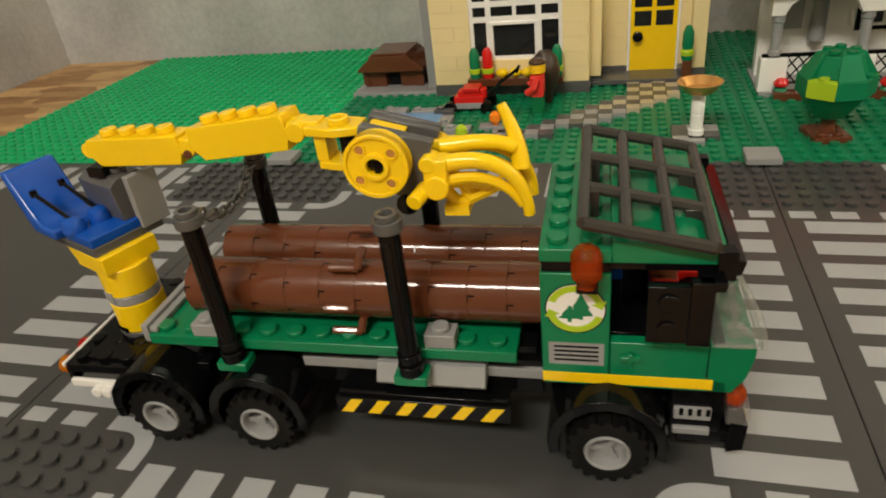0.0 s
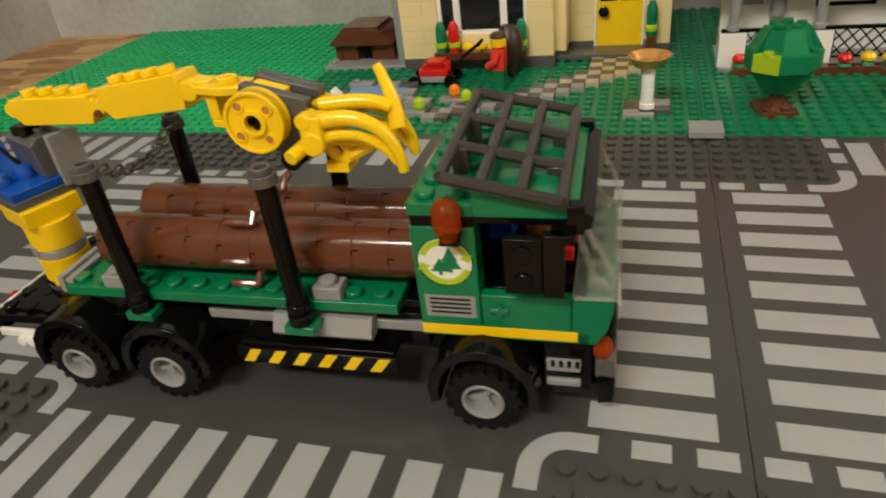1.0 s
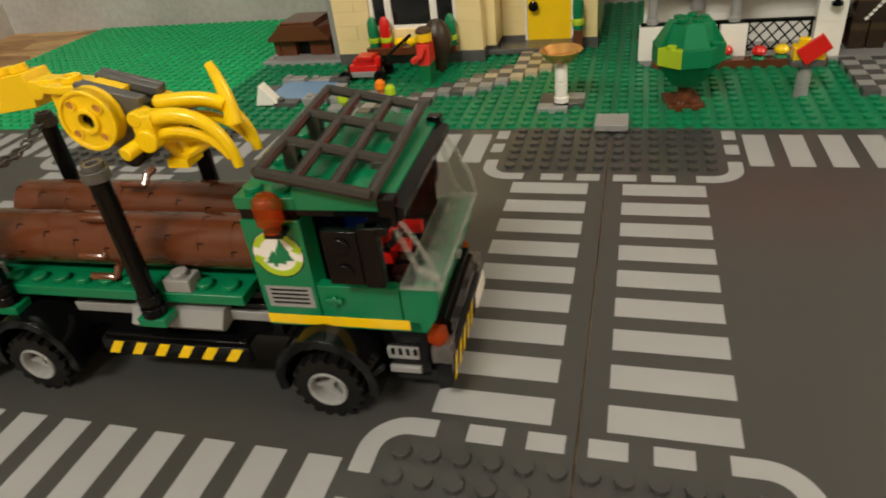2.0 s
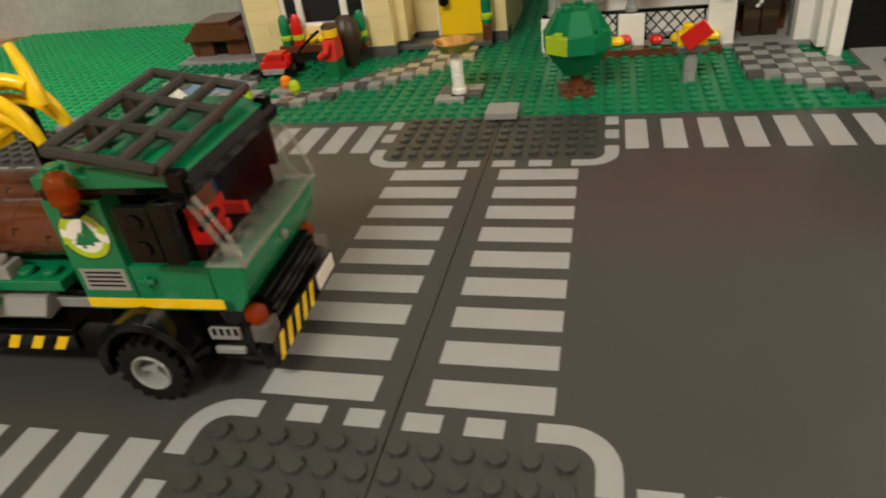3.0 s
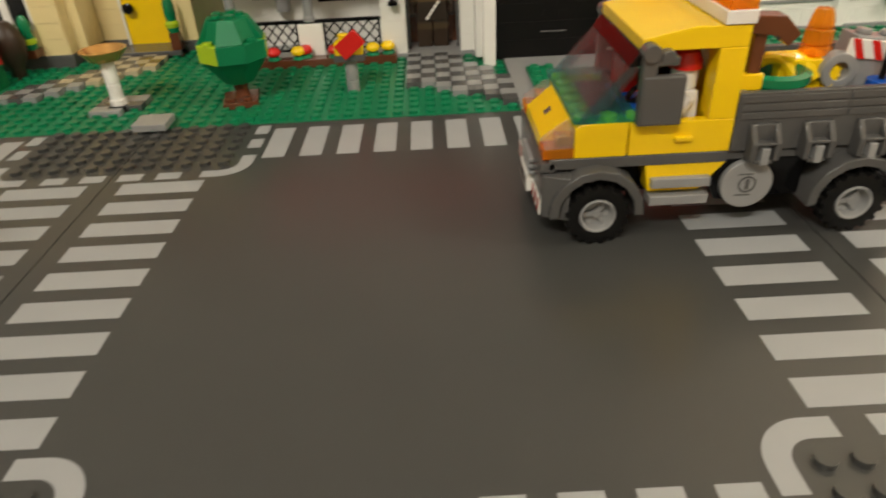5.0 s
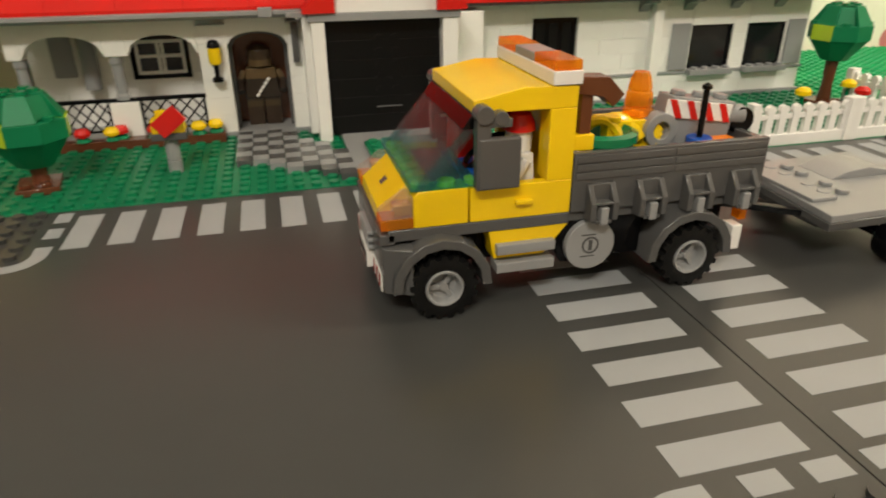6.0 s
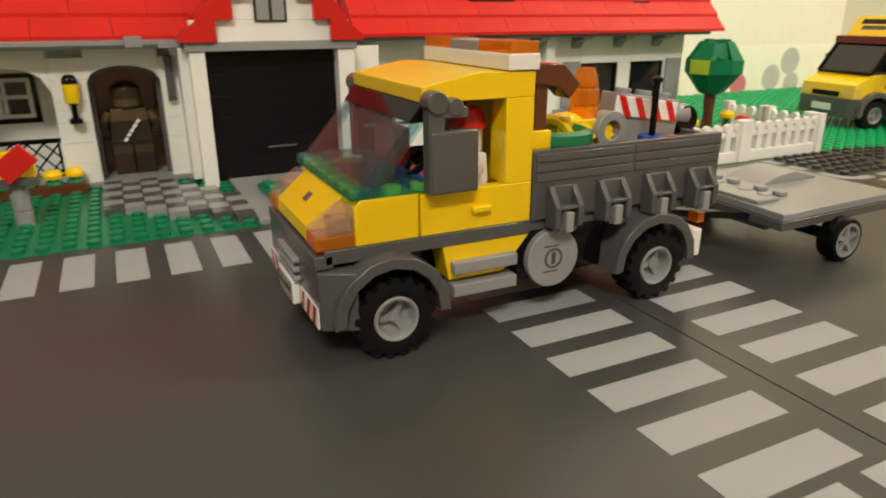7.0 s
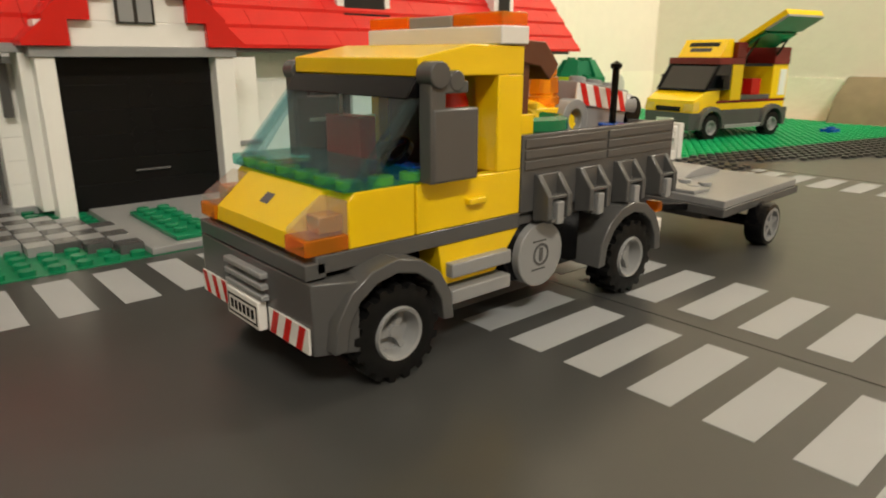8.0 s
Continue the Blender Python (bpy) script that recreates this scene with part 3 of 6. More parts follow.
# windscreen, a curved clear shell with a studded sill
wf = Form()
prof = [(4.25, 5.1), (4.22, 5.5), (4.0, 6.2), (3.62, 7.0), (3.3, 7.55)]
for (xa, za), (xb, zb) in zip(prof, prof[1:]):
    wf.add([(xa, 0.5, za), (xa, 6.6, za), (xb, 6.6, zb), (xb, 0.5, zb)], [(0, 1, 2, 3)])
for y in (0.5, 6.6):
    wf.add([(x, y, z) for x, z in prof] + [(3.0, y, 5.1)], [list(range(len(prof) + 1))])
ws = part("windscreen", wf, CLEAR, gt, "clear curved windscreen", edge=0)
# pale pipes drawn along the glass as its bright outlines
for y in (0.5, 6.6):
    part("rim", Form().pipe([(x, y, z) for x, z in prof], 0.09, 8), GLINT_CLEAR, ws, edge=0)
    part("rim", Form().pipe([(2.95, y, 5.14), (4.22, y, 5.14)], 0.08, 8), GLINT_CLEAR, ws, edge=0)
    part("brace", Form().pipe([(3.1, y, 7.3), (3.5, y + (0.3 if y < 3 else -0.3), 5.7), (4.0, y + (0.35 if y < 3 else -0.35), 5.25)], 0.11, 8), GLINT_CLEAR, ws, edge=0)
part("rim", Form().pipe([(4.22, 0.5, 5.14), (4.22, 6.6, 5.14)], 0.09, 8), GLINT_CLEAR, ws, edge=0)
sill = Form().box(2.9, 4.2, 0.55, 6.55, 5.06, 5.2)
for j in range(6):
    sill.stud(3.6, 1.05 + j, 5.2)
part("windscreen_sill", sill, GLINT_CLEAR, gt, "clear studded sill")
# thin black sheet, put in for the dark under the clear sill
part("sill_base", Form().box(2.95, 3.3, 0.65, 6.45, 5.03, 5.06), BLACK, gt, edge=0)
# mirrors, seats and what shows inside; black blocks add the cab's inner shade
for y0, y1 in ((-0.12, 0.3), (6.8, 7.2)):
    mr = part("side_mirror", Form().box(1.0, 2.1, y0, y1 - 0.1, 5.62, 7.5).box(2.1, 2.72, y0 + 0.05, y1, 5.5, 7.6).cyl((1.55, y0 - 0.1, 7.0), (1.55, y0, 7.0), 0.28).cyl((1.55, y0 - 0.1, 6.1), (1.55, y0, 6.1), 0.28).box(2.3, 3.0, y0 + 0.1, y1 + 0.3, 7.3, 7.6), BLACK, gt, "black side mirror")
part("seat", Form().box(-0.9, 1.9, 1.6, 5.4, 3.75, 4.6).box(-1.0, -0.5, 1.6, 5.4, 4.6, 6.6), BLACK, gt, "black seat inside the cab")
# black block and panels added to stand for the shade in the cab
part("dashboard", Form().box(2.3, 3.2, 0.95, 6.15, 3.75, 4.95).box(2.0, 2.4, 3.0, 5.9, 3.75, 5.2), BLACK, gt)
part("inner_panel", Form().box(0.0, 2.85, 6.08, 6.16, 3.75, 7.5).box(-1.1, -1.0, 1.4, 5.7, 3.75, 7.5), BLACK, gt, "dark panel added for the shade inside the cab")
part("side_locker", Form().box(-0.4, 0.5, 4.6, 6.0, 3.8, 7.2), BLUE, gt, "blue brick inside the cab")
part("steering_wheel", Form().cyl((2.3, 2.4, 5.6), (2.15, 2.4, 5.75), 0.5, seg=16, hole=0.35), BLACK, gt)
fig = Form().box(0.9, 1.7, 2.5, 3.8, 4.6, 6.0).cyl((1.3, 3.15, 6.0), (1.3, 3.15, 6.9), 0.5).box(1.6, 2.4, 2.4, 2.7, 5.2, 5.6).box(1.6, 2.5, 3.6, 3.9, 5.2, 5.6)
driver = fig.turned(Matrix.Translation((0.4, 0, 0)))
# beacon
bc = part("beacon", Form().spin((-0.62, 0.15, 7.3), (0, 0, 1), [(0.28, 0), (0.28, 0.25), (0.42, 0.33), (0.44, 0.95), (0.36, 1.15), (0.2, 1.28), (0.0, 1.32)], 20), BEACON, gt, "amber beacon", edge=0)
part("beacon_holder", Form().box(-0.9, -0.3, 0.0, 0.56, 7.1, 7.31), BLACK, gt)
# front end
part("grille", Form().box(3.3, 4.0, 1.4, 5.7, 2.2, 3.3).box(3.6, 4.15, 1.5, 5.6, 2.3, 2.5).box(3.6, 4.15, 1.5, 5.6, 2.6, 2.8).box(3.6, 4.15, 1.5, 5.6, 2.9, 3.1), BLACK, gt, "black slatted grille")
part("bumper", Form().box(2.2, 4.1, 0.75, 6.35, 1.0, 1.5).prism("y", [(3.7, 0.75), (4.2, 0.9), (4.25, 1.95), (3.7, 2.1)], 0.6, 6.5), BLACK, gt, "black bumper with yellow stripes")
for k in range(5):
    y0 = 0.85 + k * 0.72
    part("bumper_stripe", Form().add([(4.23, y0, 0.95), (4.23, y0 + 0.38, 0.95), (4.275, y0 + 0.62, 1.92), (4.275, y0 + 0.24, 1.92)], [(0, 1, 2, 3)]), YELLOW, gt, edge=0)
part("bumper_plate", Form().box(4.27, 4.37, 4.6, 6.3, 1.2, 1.85), WHITE, gt, "small white plate")
for y in (0.62, 5.75):
    part("indicator", Form().spin((3.65 if y < 3 else 3.4, y + 0.36, 2.95), (1, -0.35 if y < 3 else 0.35, 0), [(0.36, 0), (0.38, 0.3), (0.2, 0.46), (0, 0.5)], 16), BEACON, gt, "amber indicator lamp", edge=0)
    part("headlight", Form().box(3.6, 4.25, y - 0.02, y + 0.75, 1.95, 2.62), LENS, gt, "clear headlight")
part("step", Form().box(2.05, 3.15, 0.6, 1.0, 2.05, 2.5).box(2.05, 3.15, 0.6, 1.0, 1.42, 1.68), LIGHT, gt, "light grey step with black slots")
part("step_back", Form().box(1.95, 3.5, 0.75, 2.0, 1.2, 3.3), BLACK, gt)
for k in range(4):
    part("step_slot", Form().box(2.2 + 0.26 * k, 2.33 + 0.26 * k, 0.585, 0.61, 2.25, 2.52), BLACK, gt, edge=0)

# printed badge and grille on the cab side
def on_side(x, z):
    return spot(x, 0.55, z, 90)
bd = part("badge", disc_print(0.84), WHITE, near_p, "round white badge with green tree", edge=0, at=on_side(-0.94, 6.2))
for a in (20, 200):
    ring = [(0.83 * math.cos(radians(a + d)), 0.83 * math.sin(radians(a + d))) for d in range(0, 141, 10)] + [(0.62 * math.cos(radians(a + d)), 0.62 * math.sin(radians(a + d))) for d in range(140, -1, -10)]
    part("arrow", flat(ring), LIME, bd, edge=0, at=spot(0, 0, 0.010))
part("badge_rim", Form().cyl((0, 0, 0), (0, 0, 0.008), 0.88, seg=40), BLACK, bd, edge=0, at=spot(0, 0, -0.004))
for a in (20, 200):
    c, q = math.cos(radians(a)), math.sin(radians(a))
    part("arrow_tip", flat([(0.73 * c + 0.2 * c, 0.73 * q + 0.2 * q), (0.73 * c - 0.24 * c, 0.73 * q - 0.24 * q), (0.73 * c + 0.26 * q, 0.73 * q - 0.26 * c)]), LIME, bd, edge=0, at=spot(0, 0, 0.012))
def print_tree(cx, base, w, h, tone, up):
    pts = [(cx - 0.06, base), (cx + 0.06, base), (cx + 0.06, base + 0.12)]
    pts += [(cx + w, base + 0.14), (cx + w * 0.55, base + h * 0.42), (cx + w * 0.72, base + h * 0.44), (cx + w * 0.32, base + h * 0.72), (cx, base + h)]
    pts += [(cx - w * 0.32, base + h * 0.72), (cx - w * 0.72, base + h * 0.44), (cx - w * 0.55, base + h * 0.42), (cx - w, base + 0.14), (cx - 0.06, base + 0.12)]
    part("tree_print", flat(pts), tone, bd, edge=0, at=spot(0, 0, up))
print_tree(0.16, -0.36, 0.36, 0.95, GREEN, 0.012)
print_tree(-0.16, -0.46, 0.34, 0.62, GREEN, 0.016)
gr = part("grille_print", Form().box(-0.82, 0.82, -0.42, 0.42, 0, 0.012), LIGHT, near_p, "grey printed grille", edge=0, at=on_side(-0.92, 4.53))
for k in range(4):
    part("louvre", Form().box(-0.66, 0.66, -0.27 + 0.17 * k, -0.20 + 0.17 * k, 0.012, 0.02), BLACK, gr, edge=0)

# crane
cr = thing("log_crane", -8.4, 7.0, 0, "yellow crane with blue seat and grab, standing on the truck", "toy crane", 1.95)
px, py = -18.2, 3.15
swung = spot(px, py, 0, 0, 0, -24)
part("turntable", Form().cyl((px, py, 2.75), (px, py, 3.1), 1.05, seg=24).box(px - 1.3, px + 1.3, py - 1.2, py + 1.2, 2.62, 2.8), DARK, cr)
part("pedestal", Form().spin((px, py, 3.1), (0, 0, 1), [(0.98, 0), (1.0, 0.03), (1.0, 1.2), (0.98, 1.23)], 28), YELLOW, cr, "yellow round pedestal")
part("pedestal_ring", Form().spin((px, py, 4.34), (0, 0, 1), [(0.99, 0), (0.99, 0.4)], 28), LIGHT, cr, "grey ring")
part("pedestal_upper", Form().spin((px, py, 4.75), (0, 0, 1), [(0.98, 0), (1.0, 0.03), (1.0, 1.15)], 28), YELLOW, cr)
part("pedestal_notch", Form().box(-0.32, 0.32, -1.02, -0.9, 3.12, 3.32), BLACK, cr, edge=0, at=swung)
part("pedestal_tab", Form().box(-0.26, 0.26, -1.02, -0.9, 4.5, 4.95), LIGHT, cr, "grey tab on the ring", at=swung)
part("turret", Form().box(-1.3, 0.75, -1.05, 1.2, 5.9, 6.62).prism("y", [(-1.9, 6.62), (-1.3, 6.62), (-1.3, 5.9), (-1.6, 6.2)], -1.0, 1.2), YELLOW, cr, "yellow turret block", at=swung)
part("turret_plate", Form().box(-2.7, 0.45, -1.05, 1.85, 6.62, 6.98), DARK, cr, at=swung)
part("seat_base", Form().box(-1.6, 0.4, -1.0, 1.8, 6.98, 7.34), BLUE, cr, "blue plate", at=swung)
part("seat", Form().prism("y", [(-3.2, 7.0), (-1.62, 7.0), (-1.62, 7.4), (-2.5, 7.42), (-2.95, 7.7), (-3.9, 9.35), (-4.2, 9.42), (-4.3, 9.2), (-3.5, 7.4)], -1.35, 0.65), BLUE, cr, "blue bucket seat", edge=0.1, at=swung)
for k in (0, 1):
    part("knob", Form().spin((-1.05, -0.75 + 1.02 * k, 7.34), (0, 0, 1), [(0.44, 0), (0.44, 0.22), (0.34, 0.42), (0.16, 0.52), (0, 0.54)], 18), BLUE, cr, edge=0, at=swung)
    part("lever", Form().pipe([(-1.05, -0.75 + 1.02 * k, 7.78), (-2.75, -1.0 + 1.1 * k, 8.62)], 0.085, 8).cyl((-2.75, -1.0 + 1.1 * k, 8.5), (-2.78, -1.0 + 1.1 * k, 8.76), 0.14, seg=10), BLACK, cr, "thin black lever", edge=0, at=swung)
part("engine_box", Form().prism("x", [(0.55, 7.34), (1.8, 7.34), (1.8, 9.0), (0.8, 9.0), (0.45, 8.75)], -2.1, 0.2).stud(-1.45, 1.3, 9.0).stud(-0.45, 1.3, 9.0), DARK, cr, "dark grey engine box", at=swung)
part("engine_back", Form().box(0.22, 0.55, 1.0, 2.2, 6.9, 9.0), LIGHT, cr, "grey back panel", at=swung)
# boom: two stepped yellow arms from the turret to the grab
def boom(x0, y0, z0, x1, y1, z1, h, w, n):
    d = Vector((x1 - x0, y1 - y0, z1 - z0))
    length = d.length
    f = Form().prism("y", [(-0.35, -h * 0.1), (0.12, -h * 0.55), (length - 0.2, -h * 0.55), (length, -h * 0.1), (length - 0.1, h * 0.4), (-0.2, h * 0.4)], -w / 2, w / 2)
    for k in range(n):
        x = 0.55 + k * (length - 1.4) / max(n - 1, 1)
        f.cyl((x, 0, h * 0.4), (x, 0, h * 0.4 + 0.26), 0.32, seg=14)
    m = Matrix.Translation((x0, y0, z0)) @ d.to_track_quat("X", "Z").to_matrix().to_4x4()
    return f.turned(m)
part("lower_boom", boom(-18.4, 4.65, 9.95, -14.4, 4.15, 10.2, 1.1, 1.05, 4), YELLOW, cr, "yellow lower boom")
part("boom_tip", Form().cyl((-18.75, 4.2, 9.95), (-18.75, 5.2, 9.95), 0.3, seg=14), YELLOW, cr)
part("hinge", Form().cyl((-14.2, 3.6, 10.2), (-14.2, 4.4, 10.2), 0.32).box(-14.6, -13.6, 3.75, 4.3, 9.95, 10.5), YELLOW, cr)
part("hinge_pin", Form().cyl((-14.2, 3.52, 10.0), (-14.2, 4.48, 10.0), 0.16, seg=12), BROWN, cr)
part("upper_boom", boom(-13.65, 4.05, 10.45, -9.85, 3.4, 11.05, 1.25, 1.05, 4), YELLOW, cr, "yellow upper boom")
part("hinge", Form().cyl((-9.6, 2.7, 11.0), (-9.6, 3.6, 11.0), 0.34).box(-9.9, -8.8, 2.85, 3.5, 10.8, 11.3), YELLOW, cr)
part("wrist", Form().prism("z", [(-9.2, 2.55), (-8.2, 2.3), (-7.4, 2.5), (-7.4, 3.4), (-8.2, 3.6), (-9.2, 3.5)], 10.95, 11.22).prism("z", [(-8.9, 2.55), (-8.2, 2.35), (-7.4, 2.5), (-7.4, 3.4), (-8.9, 3.5)], 9.85, 10.1).box(-8.95, -8.55, 2.6, 3.45, 10.1, 10.95).cyl((-8.15, 2.9, 11.22), (-8.15, 2.9, 11.44), 0.34, seg=16, hole=0.2), YELLOW, cr, "yellow wrist bracket")
part("wrist_core", Form().cyl((-7.9, 2.9, 10.1), (-7.9, 2.9, 10.95), 0.3).box(-7.9, -7.0, 2.5, 3.3, 10.3, 10.8), BLACK, cr)
part("boom_foot", Form().box(-18.9, -18.2, 3.9, 4.7, 9.0, 9.4), BLACK, cr)
tilt = Matrix.Translation((-6.35, 1.75, 10.28)) @ Matrix.Rotation(radians(15), 4, "Y")
for y0 in (0.0, 1.35):
    part("wrist_plate", Form().box(-1.05, 1.15, y0, y0 + 0.22, -0.9, 1.02).turned(tilt), DARK, cr, "dark grey side plate")
part("wrist_block", Form().box(-1.05, 1.15, 0.22, 0.5, 0.7, 0.98).box(-1.05, 1.15, 1.05, 1.35, 0.7, 0.98).box(-0.75, 0.8, 0.22, 1.35, -0.9, 0.45).turned(tilt), DARK, cr, "dark grey wrist block")
part("wrist_top", Form().box(-0.9, 0.2, 0.5, 1.05, 0.5, 0.9).turned(tilt), YELLOW, cr, "yellow plate in the wrist")
hub = Form().cyl((-6.55, 1.2, 10.5), (-6.55, 1.7, 10.5), 0.98, seg=36, hole=0.3).cyl((-6.55, 1.1, 10.5), (-6.55, 1.5, 10.5), 0.42, seg=20, hole=0.27).cyl((-6.55, 1.13, 10.5), (-6.55, 1.5, 10.5), 0.98, seg=36, hole=0.86)
part("hub_disc", hub, YELLOW, cr, "yellow disc hub with cross hole", edge=0.02)
for k in range(4):
    c, q = 0.66 * math.cos(radians(38 + 90 * k)), 0.66 * math.sin(radians(38 + 90 * k))
    part("pin_ring", Form().cyl((-6.55 + c, 1.15, 10.5 + q), (-6.55 + c, 1.4, 10.5 + q), 0.19, seg=14, hole=0.14), YELLOW, cr, edge=0)
    # darker gold disc stands for the shading in the yellow dimple
    part("pin_hole", Form().cyl((-6.55 + c, 1.19, 10.5 + q), (-6.55 + c, 1.4, 10.5 + q), 0.14, seg=14), PEARL, cr, edge=0)
part("hub_core", Form().box(-6.64, -6.46, 1.3, 1.5, 10.22, 10.78).box(-6.83, -6.27, 1.3, 1.5, 10.41, 10.59), BLACK, cr, edge=0)
part("grab_body", Form().box(-5.75, -5.15, 1.9, 3.3, 9.1, 10.2).cyl((-5.5, 1.6, 9.3), (-5.5, 3.4, 9.3), 0.3).cyl((-5.95, 1.7, 9.0), (-5.95, 3.0, 9.0), 0.34), BLACK, cr, "black grab joint")
part("grab_pin", Form().cyl((-5.5, 0.95, 9.45), (-5.2, 2.2, 9.6), 0.24, seg=14), YELLOW, cr)
def arc(p, q, bulge, n=8):
    p, q, b = Vector(p), Vector(q), Vector(bulge)
    return [p.lerp(q, t) + b * (4 * t * (1 - t)) for t in np.linspace(0, 1, n)]
def bend(points, y, lean=0.0, n=14):
    """A smooth curve through four guide points in the xz plane."""
    (a, b, c, d), out = [Vector((x, y, z)) for x, z in points], []
    for t in np.linspace(0, 1, n):
        p = a * (1 - t) ** 3 + b * 3 * t * (1 - t) ** 2 + c * 3 * t * t * (1 - t) + d * t ** 3
        out.append(p + Vector((0, lean * t, 0)))
    return out
for y in (1.75, 3.1):
    claw = part("claw", Form().pipe(bend([(-4.9, 10.25), (-3.2, 10.75), (-2.35, 9.9), (-2.3, 8.6)], y, 0.2), 0.27, 12, 0.17)
                .pipe(bend([(-4.8, 9.75), (-3.6, 10.1), (-2.8, 9.6), (-2.5, 8.9)], y, 0.2), 0.2, 10, 0.13), YELLOW, cr, "curved yellow claw", edge=0)
    part("claw_root", Form().box(-5.25, -4.55, y - 0.34, y + 0.34, 9.6, 10.55).cyl((-4.9, y - 0.42, 9.7), (-4.9, y + 0.42, 9.7), 0.38, seg=18).cyl((-5.1, y - 0.36, 10.4), (-5.1, y + 0.36, 10.4), 0.26, seg=14), YELLOW, claw, edge=0.05)
part("claw", Form().pipe(bend([(-4.9, 10.55), (-4.0, 10.6), (-3.3, 10.7), (-2.75, 10.35)], 2.5, 0.3), 0.26, 12, 0.22).pipe(bend([(-2.6, 9.7), (-2.6, 10.3), (-2.8, 10.9), (-3.15, 11.55)], 2.8, 0.4), 0.3, 12, 0.15), YELLOW, cr, "upright yellow claw", edge=0)
foot = Form()
for p, q in (((-5.0, 9.5), (-4.5, 8.75)), ((-4.5, 8.75), (-3.1, 9.45)), ((-5.0, 9.5), (-3.1, 9.45)), ((-4.3, 9.5), (-4.1, 8.95))):
    foot.pipe([(p[0], 2.3, p[1]), (q[0], 2.3, q[1])], 0.2, 8)
part("claw_brace", foot.box(-4.85, -4.1, 1.9, 2.8, 8.55, 8.85), YELLOW, cr, "yellow triangular brace", edge=0)

# chain between two stakes
ch = thing("chain", -8.4, 7.0, 0, "dark grey toy chain hanging between two stakes", "chain", 1.95)
a, b = Vector((-13.2, 5.75, 8.75)), Vector((-12.55, 0.6, 9.35))
for k in range(15):
    t = (k + 0.5) / 15
    c = a.lerp(b, t) + Vector((0, 0, -3.4 * t * (1 - t)))
    f = Form()
    f.pipe([Vector((0.0 if k % 2 else 0.16 * math.sin(s), 0.3 * math.cos(s), 0.16 * math.sin(s) if k % 2 else 0.0)) for s in np.linspace(0, 2 * math.pi, 11)], 0.06, 6)
    part("link", f, DARK, ch, edge=0, at=spot(c.x, c.y, c.z))

# ---------- the yellow works truck; it faces -x ----------
yt = thing("works_truck", 22.83, 16.8, 0, "yellow toy brick works truck with dark grey load bed", "toy truck")
for wx in (0.1, 10.2):
    wheel(yt, wx + 0.06, -0.2, 1.3)
    wheel(yt, wx, 6.9, 1.3, True)
    part("mudguard", arch_form(1.5, 1.86, -0.24, 1.2, -4, 184), DARK, yt, "dark grey mudguard", at=spot(wx, 0, 1.42))
    part("mudguard", arch_form(1.5, 1.86, -0.12, 1.2, -2, 182), DARK, yt, at=spot(wx, 5.82, 1.42))
    part("axle", Form().cyl((wx, 0.5, 1.3), (wx, 6.4, 1.3), 0.25), BLACK, yt)
part("chassis", Form().box(-1.4, 12.6, 1.5, 5.4, 1.5, 3.1).box(6.9, 8.4, 0.7, 6.2, 1.4, 3.1), BLACK, yt, "black chassis")
part("band", Form().box(-1.75, 5.15, 0.42, 6.48, 3.1, 3.54).box(-2.05, -1.5, 0.42, 6.48, 3.0, 3.4), DARK, yt, "dark grey band round the cab")
for y0, y1 in ((0.46, 1.4), (5.5, 6.44)):
    part("skirt", Form().prism("y", [(2.0, 3.1), (5.15, 3.1), (4.2, 1.95), (2.2, 1.95)], y0, y1), YELLOW, yt, "yellow lower side panel")
    part("step", Form().box(2.25, 4.55, y0 - 0.3 if y0 < 1 else y1, y0 if y0 < 1 else y1 + 0.3, 2.2, 2.6).box(2.25, 4.55, y0 - 0.3 if y0 < 1 else y1, y0 + 0.5 if y0 < 1 else y1 + 0.3, 1.45, 1.85), LIGHT, yt, "light grey step")
tk = part("fuel_tank", Form().cyl((6.1, 0.35, 2.1), (6.1, 1.2, 2.1), 1.02, seg=36), LIGHT, yt, "light grey round fuel tank")
part("tank_mark", Form().cyl((6.1, 0.335, 2.1), (6.1, 0.36, 2.1), 0.36, seg=24, hole=0.28).box(6.02, 6.18, 0.335, 0.36, 1.88, 2.32), DARK, tk, edge=0)
part("tank_mark", Form().box(5.7, 6.3, 0.335, 0.36, 2.52, 2.57).box(5.7, 6.3, 0.335, 0.36, 1.62, 1.67), DARK, tk, edge=0)
part("tank_holder", Form().prism("y", [(5.1, 3.1), (6.6, 3.1), (6.2, 1.2), (5.0, 1.4), (4.7, 2.0)], 0.62, 1.3), BLACK, yt)
# bonnet and front
part("bonnet", Form().prism("y", [(-1.95, 3.54), (1.25, 3.54), (1.25, 4.85), (-0.85, 4.85), (-1.9, 3.95)], 1.45, 5.45).prism("y", [(-0.8, 3.54), (1.2, 3.54), (1.2, 4.9), (-0.6, 4.9), (-0.8, 4.7)], 0.46, 1.46).prism("y", [(-0.8, 3.54), (1.2, 3.54), (1.2, 4.9), (-0.6, 4.9), (-0.8, 4.7)], 5.44, 6.44), YELLOW, yt, "sloping yellow bonnet")
part("badge", Form().add([(-1.50, 3.2, 4.305), (-1.50, 3.65, 4.305), (-1.24, 3.65, 4.525), (-1.24, 3.2, 4.525)], [(0, 1, 2, 3)]), DARK, yt, "small grey badge print", edge=0)
